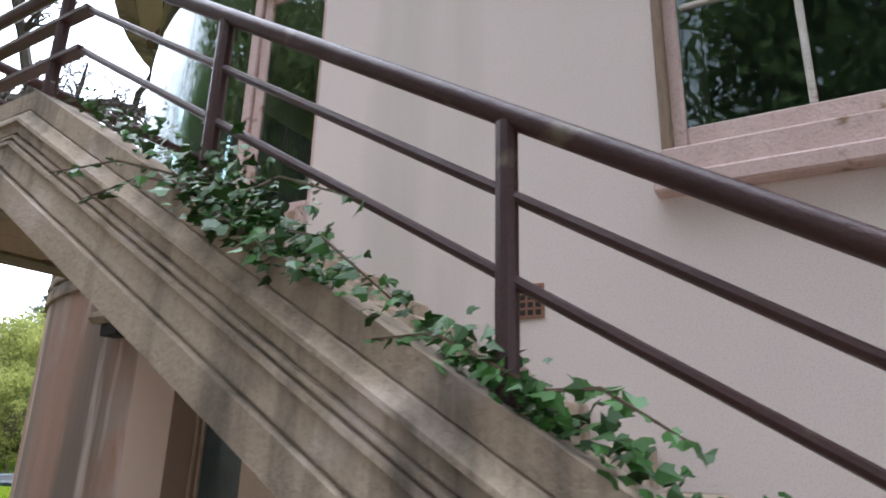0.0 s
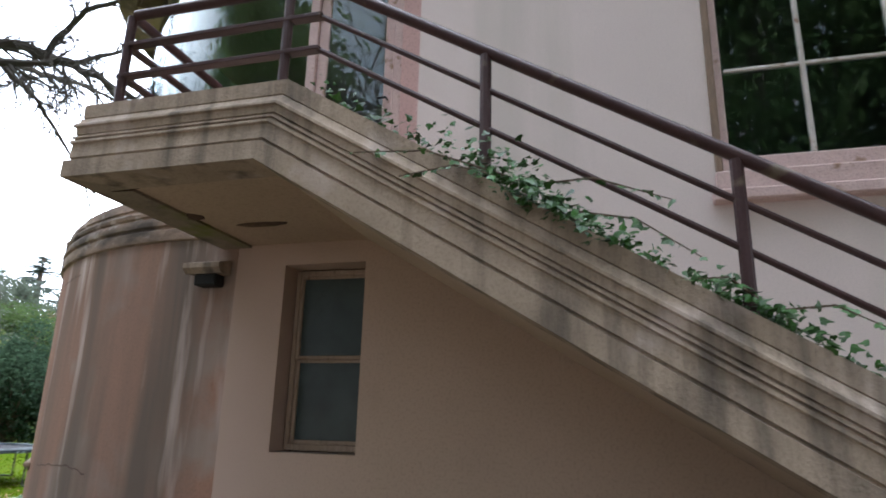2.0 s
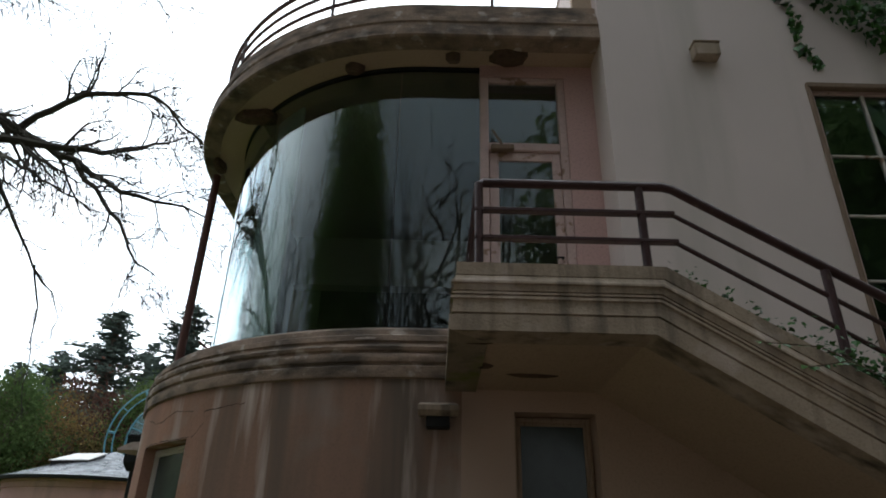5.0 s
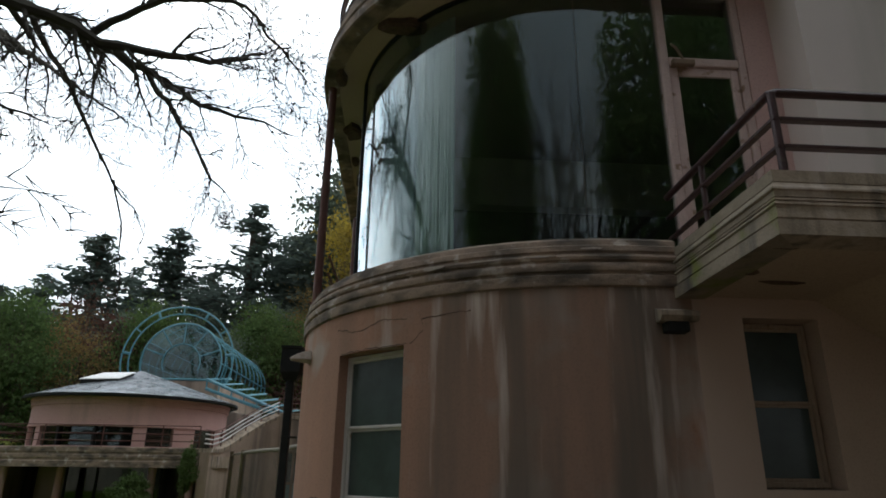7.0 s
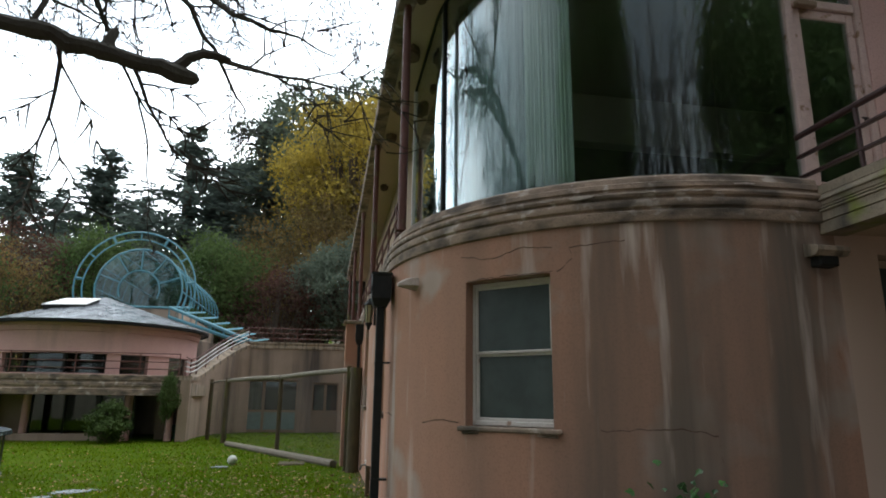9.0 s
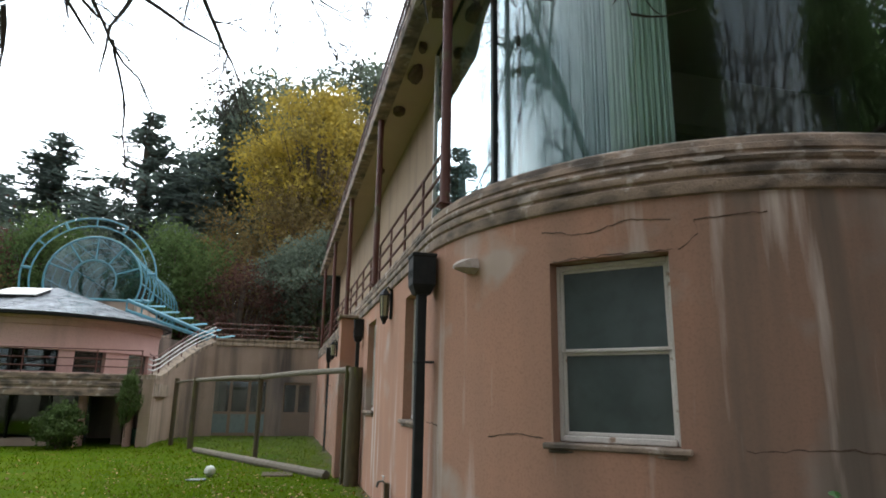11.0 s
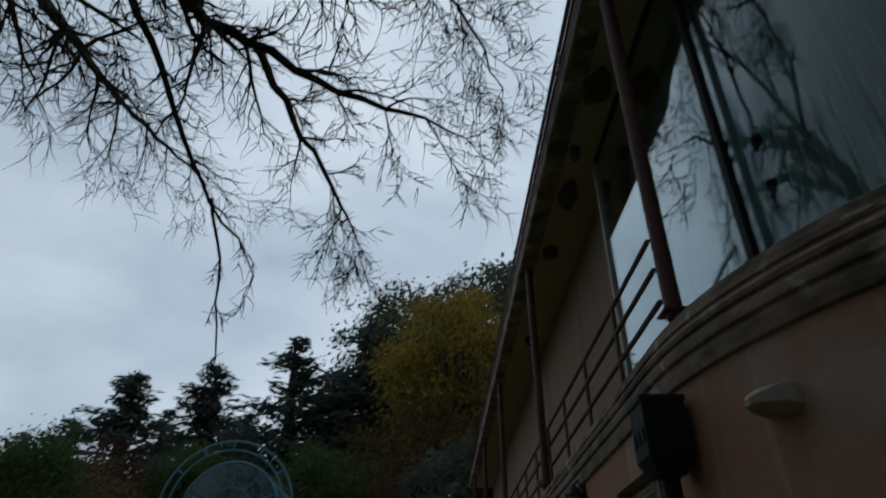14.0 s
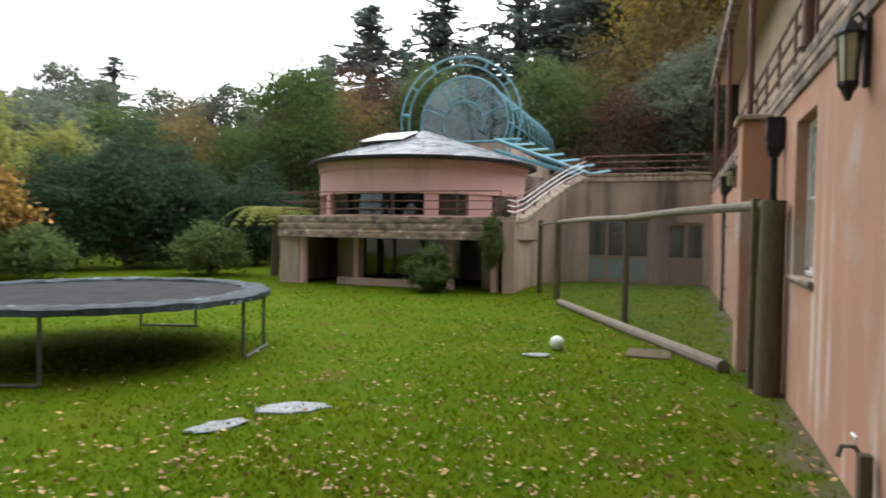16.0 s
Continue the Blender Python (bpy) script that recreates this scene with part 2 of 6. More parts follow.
WOOD_POST = mat("mossy_timber", (0.115, 0.085, 0.045), 0.9, (0.07, 0.055, 0.032), 7, 70, 0.6, stretch=(3, 3, 0.6), moss=(0.12, 0.12, 0.03))
WOOD_GREY = mat("weathered_grey_timber", (0.22, 0.19, 0.145), 0.9, (0.16, 0.135, 0.10), 9, 70, 0.5)
WIRE = mat("galvanised_wire", (0.14, 0.14, 0.13), 0.6, metal=0.4)
PAV_PINK = mat("pink_pavilion_render", (0.60, 0.37, 0.33), 0.85, (0.54, 0.33, 0.29), 1.2, 30, 0.15, streak=(0.33, 0.24, 0.2), streak_scale=(1.2, 1.2, 0.15), streak_at=(0.6, 0.8))
SLATE = mat("wet_slate_shingle", (0.36, 0.38, 0.40), 0.25, (0.16, 0.175, 0.19), 3, 30, 0.25, rnd=0.3)
TEAL = mat("teal_painted_steel", (0.12, 0.31, 0.37), 0.45, (0.09, 0.25, 0.31), 6, 60, 0.15)
WHITE_PAINT = mat("white_painted_steel", (0.72, 0.72, 0.7), 0.5, (0.6, 0.58, 0.55), 6, 60, 0.2)
RUBBER = mat("black_trampoline_mat", (0.012, 0.012, 0.014), 0.9, (0.03, 0.03, 0.032), 3, 120, 0.2, spec=0.15)
PAD = mat("blue_grey_vinyl_pad", (0.022, 0.03, 0.034), 0.6, (0.05, 0.065, 0.07), 9, 40, 0.3, spread=0.5, spec=0.06, patch=(0.22, 0.28, 0.30), patch_at=(0.63, 0.67), patch_scale=6)
GALV = mat("dull_galvanised_steel", (0.06, 0.07, 0.065), 0.6, (0.10, 0.10, 0.09), 6, 60, 0.2, metal=0.4)
BALL = mat("white_ball_vinyl", (0.72, 0.74, 0.66), 0.5, (0.62, 0.64, 0.56), 12, 60, 0.1)
SHEET = mat("pale_wet_sheeting", (0.27, 0.30, 0.31), 0.6, (0.16, 0.18, 0.18), 6, 30, 0.5)
SOIL = mat("lawn_soil", (0.045, 0.088, 0.004), 0.95, (0.072, 0.10, 0.005), 1.3, 24, 0.8, patch=(0.085, 0.075, 0.015), patch_at=(0.6, 0.72), patch_scale=1.1, spec=0.02, south=(0.16, 0.13, 0.095))
GRASS = mat("grass_blades", (0.074, 0.152, 0.003), 0.8, (0.128, 0.168, 0.005), 0.6, 3, 0, rnd=0.25, spec=0.02, leafy=0.45)
LEAF_FALL = mat("fallen_leaves", (0.40, 0.27, 0.10), 0.7, (0.17, 0.07, 0.028), 9, 20, 0, rnd=0.55)
BARK_DARK = mat("dark_wet_bark", (0.035, 0.028, 0.022), 0.9, (0.055, 0.05, 0.035), 6, 40, 0.7)
BARK = mat("grey_brown_bark", (0.14, 0.105, 0.08), 0.9, (0.09, 0.07, 0.05), 5, 30, 0.7)
FOL_DARK = mat("dark_conifer_needles", (0.042, 0.075, 0.046), 0.8, (0.06, 0.10, 0.055), 0.4, 3, 0, rnd=0.22, spec=0.08, leafy=0.45)
# distance haze is painted in: needles paler and bluer than the conifer's own green
FOL_FAR = mat("haze_paled_conifer_needles", (0.115, 0.15, 0.13), 0.85, (0.15, 0.185, 0.16), 0.3, 3, 0, rnd=0.2, spec=0.05, leafy=0.45)
FOL_MID = mat("green_foliage", (0.080, 0.130, 0.044), 0.75, (0.115, 0.16, 0.055), 0.4, 3, 0, rnd=0.22, spec=0.08, leafy=0.45)
FOL_BRIGHT = mat("bright_green_foliage", (0.22, 0.26, 0.075), 0.7, (0.28, 0.29, 0.085), 0.4, 3, 0, rnd=0.22, spec=0.08, leafy=0.45)
FOL_EUC = mat("grey_green_foliage", (0.13, 0.16, 0.12), 0.75, (0.16, 0.19, 0.14), 0.4, 3, 0, rnd=0.22, spec=0.08, leafy=0.45)
FOL_YELLOW = mat("autumn_yellow_foliage", (0.52, 0.39, 0.06), 0.7, (0.26, 0.21, 0.07), 0.35, 3, 0, rnd=0.22, spec=0.08, leafy=0.45)
FOL_RUST = mat("autumn_brown_foliage", (0.26, 0.17, 0.07), 0.75, (0.19, 0.16, 0.07), 0.4, 3, 0, rnd=0.22, spec=0.08, leafy=0.45)
FOL_RED = mat("reddish_twig_foliage", (0.12, 0.055, 0.045), 0.8, (0.09, 0.055, 0.04), 0.4, 3, 0, rnd=0.22, spec=0.08, leafy=0.45)
IVY = mat("glossy_ivy_leaves", (0.024, 0.080, 0.014), 0.36, (0.042, 0.115, 0.02), 3, 20, 0, rnd=0.5, spec=0.35)
IVY_STEM = mat("ivy_stem", (0.12, 0.08, 0.05), 0.8)
TERRACOTTA = mat("terracotta_air_brick", (0.30, 0.15, 0.10), 0.85)
LAMP_GLASS = mat("frosted_lantern_glass", (0.40, 0.38, 0.22), 0.3, (0.3, 0.3, 0.2), 8, 40, 0.05)
# pale room plaster darkened in colour, so the room reads as unlit
INNER = mat("shade_darkened_plaster", (0.28, 0.24, 0.18), 0.9)
BIN = mat("dark_green_plastic", (0.02, 0.09, 0.06), 0.5)


# ---- building blocks ----
class Geo:
    """Points and faces of one mesh, gathered from simple solids."""

    def __init__(self):
        self.v, self.f = [], []

    def add(self, pts, faces):
        k = len(self.v)
        self.v += [tuple(p) for p in pts]
        self.f += [tuple(k + i for i in q) for q in faces]
        return self

    def box(self, x0, x1, y0, y1, z0, z1, c=0.0):
        if c <= 0:
            p = [(x, y, z) for z in (z0, z1) for y in (y0, y1) for x in (x0, x1)]
            return self.add(p, [(0, 2, 3, 1), (4, 5, 7, 6), (0, 1, 5, 4), (2, 6, 7, 3), (0, 4, 6, 2), (1, 3, 7, 5)])
        b = bmesh.new()
        for x, dx in ((x0, c), (x1, -c)):
            for y, dy in ((y0, c), (y1, -c)):
                for z, dz in ((z0, c), (z1, -c)):
                    b.verts.new((x, y + dy, z + dz)), b.verts.new((x + dx, y, z + dz)), b.verts.new((x + dx, y + dy, z))
        bmesh.ops.convex_hull(b, input=b.verts)
        bmesh.ops.dissolve_limit(b, angle_limit=0.01, verts=b.verts, edges=b.edges)
        b.verts.index_update()
        self.add([v.co for v in b.verts], [[v.index for v in f.verts] for f in b.faces])
        b.free()
        return self

    def tube(self, pts, r, n=8, caps=True):
        """A round bar along points; r is one radius or one for each point."""
        pts = [Vector(p) for p in pts]
        rs = r if isinstance(r, (list, tuple)) else [r] * len(pts)
        k, side = len(self.v), None
        for i, p in enumerate(pts):
            d = (pts[min(i + 1, len(pts) - 1)] - pts[max(i - 1, 0)]).normalized()
            if side is None:
                side = d.orthogonal().normalized()
            side = (side - d * side.dot(d)).normalized()
            up = d.cross(side)
            for j in range(n):
                a = 2 * math.pi * j / n
                self.v.append(tuple(p + (side * math.cos(a) + up * math.sin(a)) * rs[i]))
        for i in range(len(pts) - 1):
            for j in range(n):
                a, b = k + i * n + j, k + i * n + (j + 1) % n
                self.f.append((a, b, b + n, a + n))
        if caps:
            self.f.append(tuple(range(k + n - 1, k - 1, -1)))
            e = k + (len(pts) - 1) * n
            self.f.append(tuple(range(e, e + n)))
        return self

    def loft(self, rings, closed=True, caps=True):
        """Skin a row of rings that have equally many points."""
        k, n = len(self.v), len(rings[0])
        for ring in rings:
            self.v += [tuple(p) for p in ring]
        for i in range(len(rings) - 1):
            for j in range(n if closed else n - 1):
                a, b = k + i * n + j, k + i * n + (j + 1) % n
                self.f.append((a, b, b + n, a + n))
        if caps and closed:
            self.f.append(tuple(range(k + n - 1, k - 1, -1)))
            e = k + (len(rings) - 1) * n
            self.f.append(tuple(range(e, e + n)))
        return self

    def mesh(self, name, material, smooth=False, fix=True):
        me = bpy.data.meshes.new(name)
        me.from_pydata(self.v, [], self.f)
        if fix:
            b = bmesh.new()
            b.from_mesh(me)
            bmesh.ops.recalc_face_normals(b, faces=b.faces)
            b.to_mesh(me)
            b.free()
        me.materials.append(material)
        if smooth:
            me.polygons.foreach_set("use_smooth", [True] * len(me.polygons))
            me.set_sharp_from_angle(angle=radians(35))
        return me


def part(name, geo, material, parent, label="", smooth=False, fix=True):
    ob = new(name, geo.mesh(name, material, smooth, fix))
    ob.parent = parent
    return tagged(ob, label)


def thing(name, label, category, group="", kind="", at=(0, 0, 0)):
    ob = new(name)
    ob.location = at
    return tagged(ob, label, category, group, kind)


def solid(name, geo, material, label, category, kind="structure", group="", smooth=False, fix=True):
    return tagged(new(name, geo.mesh(name, material, smooth, fix)), label, category, group, kind)

# ---- the house: plan ----
CX, CY, R = 4.5, 3.74, 3.5          # centre and radius of the round corner
ARC = R * math.pi / 2
GROUND_TOP = 3.13                   # underside of the first floor's moulding


def front(s, off=0.0):
    """A point of the ground floor's face, s metres along it from the start of the round corner, moved out by off."""
    if s < 0:
        return CX - s, CY - R - off
    if s < ARC:
        a = radians(270) - s / R
        return CX + (R + off) * math.cos(a), CY + (R + off) * math.sin(a)
    return CX - R - off, CY + s - ARC


def steps(s0, s1, ds=0.16):
    """Stations along the face: close together on the curve, wide apart on the straights."""
    cut = [s0, s1] + [c for c in (0.0, ARC) if s0 < c < s1]
    cut.sort()
    out = [cut[0]]
    for a, b in zip(cut, cut[1:]):
        k = max(1, math.ceil((b - a) / (ds if -1e-6 <= a and b <= ARC + 1e-6 else 6.0)))
        out += [a + (b - a) * i / k for i in range(1, k + 1)]
    return out


def band(geo, s0, s1, profile):
    """Sweep a closed profile of (off, z) along the face."""
    return geo.loft([[(*front(s, o), z) for o, z in profile] for s in steps(s0, s1)])


def slabwall(geo, s0, s1, z0, z1, thick=0.3):
    return band(geo, s0, s1, [(0, z0), (0, z1), (-thick, z1), (-thick, z0)])


def west(y):
    return ARC + y - CY


# openings of the ground floor: s0, s1, z0, z1
OPEN = {"stair": (-1.57, -0.87, 1.42, 2.87), "corner": (2.33, 3.33, 1.20, 2.69), "first": (west(3.93), west(4.90), 1.28, 2.83),
        "second": (west(7.55), west(8.55), 1.32, 2.88), "third": (west(13.2), west(14.2), 1.32, 2.88), "far": (west(18.4), west(19.4), 1.32, 2.88)}
END = west(26.0)
g = Geo()
at = -0.42
for s0, s1, z0, z1 in sorted(OPEN.values()):
    if s0 < 0:
        continue
    slabwall(g, at, s0, -0.6, GROUND_TOP)
    slabwall(g, s0, s1, -0.6, z0)
    slabwall(g, s0, s1, z1, GROUND_TOP)
    at = s1
slabwall(g, at, END, -0.6, GROUND_TOP)
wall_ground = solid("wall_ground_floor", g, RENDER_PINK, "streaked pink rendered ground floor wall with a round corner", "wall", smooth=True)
g = Geo()
s0, s1, z0, z1 = OPEN["stair"]
slabwall(g, -8.0, -4.9, -0.6, 0.9)
slabwall(g, -4.9, s0, -0.6, GROUND_TOP)
slabwall(g, s0, s1, -0.6, z0)
slabwall(g, s0, s1, z1, GROUND_TOP)
slabwall(g, s1, -0.421, -0.6, GROUND_TOP)
solid("wall_below_stairs", g, RENDER_BLEND, "ochre rendered wall below the landing and stairs", "wall")

# stepped moulding round the first floor's edge
LEDGE = [(0.0, 3.13), (0.026, 3.14), (0.032, 3.16), (0.032, 3.235), (0.008, 3.25), (0.008, 3.27), (0.030, 3.28), (0.038, 3.315), (0.028, 3.35), (0.0, 3.36), (0.0, 3.378), (0.020, 3.388), (0.026, 3.415), (0.014, 3.44),
         (-0.016, 3.45), (-0.016, 3.47), (-0.002, 3.48), (-0.008, 3.53), (-0.05, 3.55), (-0.06, 3.60), (-0.11, 3.635), (-0.35, 3.645), (-0.35, 3.13)]
g = band(Geo(), -0.35, END, LEDGE)
solid("trim_first_floor", g, LEDGE_MAT, "weathered stepped render moulding under the first floor", "moulding", smooth=True)
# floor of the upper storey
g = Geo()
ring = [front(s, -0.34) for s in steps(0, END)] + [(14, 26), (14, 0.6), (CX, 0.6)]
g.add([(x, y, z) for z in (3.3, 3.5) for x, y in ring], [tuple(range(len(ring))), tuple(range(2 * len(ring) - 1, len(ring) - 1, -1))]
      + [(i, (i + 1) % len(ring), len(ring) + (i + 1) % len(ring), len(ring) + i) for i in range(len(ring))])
solid("floor_upper", g, INNER, "upper floor slab, its plaster colour darkened for the unlit room", "floor")

# roof slab with its stepped edge
EAVE = [(0.02, 7.08), (0.045, 7.10), (0.045, 7.23), (0.015, 7.25), (0.015, 7.30), (0.03, 7.32), (0.03, 7.38), (0.0, 7.40), (0.0, 7.46), (-0.02, 7.48), (-0.02, 7.53), (-0.05, 7.55), (-0.05, 7.65),
        (-0.2, 7.66), (-0.2, 7.08)]
g = band(Geo(), -1.96, END, EAVE)
solid("trim_eaves", g, LEDGE_MAT, "stepped and stained render edge of the flat roof", "moulding", smooth=True)
g = Geo()
ring = [front(s, -0.19) for s in steps(-1.96, END)] + [(14, 26), (14, 0.43)]
n_ring = len(ring)
g.add([(x, y, z) for z in (7.10, 7.6) for x, y in ring], [tuple(range(n_ring)), tuple(range(2 * n_ring - 1, n_ring - 1, -1))]
      + [(i, (i + 1) % n_ring, n_ring + (i + 1) % n_ring, n_ring + i) for i in range(n_ring)])
solid("ceiling_eaves", g, RENDER_OCHRE, "ochre rendered soffit of the flat roof with broken patches", "ceiling")

# pale south wall above the stairs, with its openings
SLOPE = 0.608
SX0, SX1, SY = 6.46, 15.0, 0.20
WIN = (8.655, 10.49, 3.375, 6.49)
LOW = (9.77, 10.77, 1.72, 2.70)


def under(x):
    return 2.95 - max(0.0, x - 6.3) * SLOPE


g = Geo()


def pane_wall(x0, x1, a0, a1, z1):
    """A piece of the south wall whose foot may slope."""
    pts = [(x0, a0), (x1, a1), (x1, z1), (x0, z1)]
    g.loft([[(x, y, z) for x, z in pts] for y in (SY, SY + 0.34)])


TOP = 9.6
pane_wall(SX0, WIN[0], under(SX0), under(WIN[0]), TOP)
pane_wall(WIN[0], WIN[1], WIN[3], WIN[3], TOP)
pane_wall(WIN[0], LOW[0], under(WIN[0]), under(LOW[0]), WIN[2])
pane_wall(LOW[0], WIN[1], LOW[3], LOW[3], WIN[2])
pane_wall(LOW[0], LOW[1], under(LOW[0]), under(LOW[1]), LOW[2])
pane_wall(WIN[1], LOW[1], LOW[3], LOW[3], TOP)
pane_wall(LOW[1], SX1, under(LOW[1]), -0.6, TOP)
solid("wall_south", g, RENDER_WHITE, "pale pinkish rendered wall above the outside stairs", "wall")
g = Geo().box(SX0, SX0 + 0.3, SY + 0.34, 0.72, 3.3, 9.6).box(SX0, SX0 + 0.3, 0.72, 14, 7.6, 9.6).box(SX1, SX1 + 0.3, SY, 26, -0.6, 9.6)
g.box(SX0, SX1, 8.0, 8.3, 7.6, 9.6)
solid("wall_inner_return", g, RENDER_WHITE, "pale rendered return wall beside the balcony door", "wall")
g = Geo().box(SX0, SX1 + 0.3, SY, 8.3, 9.6, 9.8)
solid("roof_upper", g, CONCRETE, "flat concrete roof of the taller block", "roof")
g = Geo().box(6.12, SX0, 0.70, 1.0, 3.5, 7.1).box(5.12, 6.12, 0.70, 1.0, 6.93, 7.1)
solid("wall_door_side", g, mat("pink_door_reveal", (0.60, 0.40, 0.37), 0.85, (0.55, 0.37, 0.34), 1.4, 40, 0.15, streak=(0.5, 0.36, 0.28), streak_at=(0.6, 0.8)),
      "pink rendered strip beside the balcony door", "wall")
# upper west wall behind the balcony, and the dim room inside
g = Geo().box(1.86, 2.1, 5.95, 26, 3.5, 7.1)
# ochre made darker and browner to paint in the shade under the roof's overhang
solid("wall_upper_west", g, mat("shade_browned_ochre_render", (0.38, 0.27, 0.175), 0.9, (0.31, 0.22, 0.145), 1.2, 50, 0.2, spread=0.9, streak=(0.2, 0.14, 0.1), streak_at=(0.55, 0.8)), "ochre rendered wall behind the long balcony, darkened for the overhang's shade", "wall")
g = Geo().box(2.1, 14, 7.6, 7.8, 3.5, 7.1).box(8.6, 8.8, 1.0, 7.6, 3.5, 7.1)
solid("wall_room_back", g, INNER, "back wall of the curved room, its plaster colour darkened as unlit", "wall")
# inner walls near-black in colour, so the rooms read as unlit
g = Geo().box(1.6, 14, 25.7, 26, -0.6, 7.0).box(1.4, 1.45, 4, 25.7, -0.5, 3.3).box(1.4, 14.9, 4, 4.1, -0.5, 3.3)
solid("wall_closing", g, DARK, "plain inner walls of the house, coloured near-black for shade", "wall")
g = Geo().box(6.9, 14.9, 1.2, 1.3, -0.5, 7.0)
solid("wall_stair_room", g, DARK, "room wall behind the tall window, coloured near-black for shade", "wall")


# ---- landing and stairs ----
LX, LY, LTOP, BEND = 4.82, -1.39, 3.52, 6.22
HALF = math.tan(math.atan(SLOPE) / 2)
PROF = [(0.0, 0.0), (0.0, 0.088), (-0.008, 0.092), (0.004, 0.10), (0.012, 0.125), (0.032, 0.142), (0.034, 0.158), (0.018, 0.164), (0.016, 0.205), (0.002, 0.209), (0.002, 0.217),
        (0.026, 0.221), (0.028, 0.234), (0.010, 0.238), (0.010, 0.247), (0.034, 0.251), (0.036, 0.268), (0.022, 0.275), (0.024, 0.33), (0.030, 0.362), (0.012, 0.368), (0.014, 0.378), (0.046, 0.384), (0.046, 0.49)]
FOOT = 12.6


def run_point(o, d, where):
    """A point of the landing's moulded face: o proud, d below its top edge."""
    if where == "house":
        return LX - o, 0.5, LTOP - d
    if where == "corner":
        return LX - o, LY - o, LTOP - d
    xb = BEND - d * HALF
    if where == "bend":
        return xb, LY - o, LTOP - d
    return FOOT, LY - o, LTOP - d - (FOOT - xb) * SLOPE


def fascia(where_a, where_b):
    rings = []
    for w in (where_a, where_b):
        ring = [run_point(o, d, w) for o, d in PROF]
        inner = [run_point(-0.22, d, w) for d in (0.49, 0.0)]
        rings.append(ring + inner)
    return rings


g = Geo().loft(fascia("corner", "bend"))
g2 = Geo().loft(fascia("house", "corner"))
g3 = Geo().loft(fascia("bend", "foot"))
landing = thing("stair_landing", "weathered cantilevered concrete landing and outside stairs with moulded edges", "staircase", kind="structure")
part("landing_front", g, CONCRETE, landing, "moulded concrete front edge", smooth=True)
part("landing_side", g2, MOSSY, landing, "mossy moulded side edge", smooth=True)
part("stringer", g3, CONCRETE, landing, "moulded concrete stringer", smooth=True)
g = Geo().box(LX + 0.2, BEND - 0.2, LY + 0.2, 0.6, LTOP - 0.47, LTOP - 0.1)
part("landing_slab", g, RENDER_OCHRE, landing, "ochre landing slab")
sof = lambda x: LTOP - 0.475 - (x - (BEND - 0.475 * HALF)) * SLOPE
pts = [(BEND - 0.3, LTOP - 0.47), (BEND - 0.475 * HALF, LTOP - 0.475), (FOOT, sof(FOOT)), (FOOT, sof(FOOT) + 0.22), (BEND - 0.1, LTOP - 0.2), (BEND - 0.3, LTOP - 0.2)]
g = Geo().loft([[(x, y, z) for x, z in pts] for y in (LY + 0.2, CY - R + 0.01)])
part("stair_slab", g, RENDER_OCHRE, landing, "ochre rendered underside of the flight")
for i in range(19):
    x0 = BEND + 0.02 + i * 0.285
    z1 = LTOP - 0.27 - i * 0.285 * SLOPE
    part("step", Geo().box(x0, x0 + 0.30, LY + 0.21, SY - 0.005, z1 - 0.22, z1, 0.012), CONCRETE, landing)

# ---- ground ----


def ground_z(x, y):
    """The lawn is level; a bank rises gently beside the stairs, and the far ground rolls."""
    t = min(1.0, max(0.0, (x - 5.0) / 4.5))
    u = min(1.0, max(0.0, (1.0 - y) / 1.5))
    rise = 0.42 * t * t * (3 - 2 * t) * u
    d = max(0.0, math.hypot(x + 3, y - 10) - 24)
    return rise + 0.02 * noise.noise((x * 0.5, y * 0.5, 0)) + min(15.0, 0.003 * d * d) * (1 if y > 5 else 0.3)


def axis(lo, hi, a, b, fine, coarse):
    out, v = [], lo
    while v < hi:
        out.append(v)
        v += fine if a <= v < b else coarse if a - 60 <= v < b + 60 else coarse * 12
    return out + [hi]


gx, gy = axis(-900, 900, -14, 12, 0.5, 3.0), axis(-900, 900, -8, 28, 0.5, 3.0)
g = Geo()
g.v = [(x, y, ground_z(x, y)) for y in gy for x in gx]
g.f = [(j * len(gx) + i, j * len(gx) + i + 1, (j + 1) * len(gx) + i + 1, (j + 1) * len(gx) + i) for j in range(len(gy) - 1) for i in range(len(gx) - 1)]
solid("ground", g, SOIL, "mossy green lawn ground strewn with wet leaves", "ground", smooth=True, fix=False)

# ---- windows and doors of the house ----


def local(ob, x, y, rz, z=0.0):
    ob.matrix_world = pose(x, y, z, 0, 0, rz)
    return ob


FW = 0.035


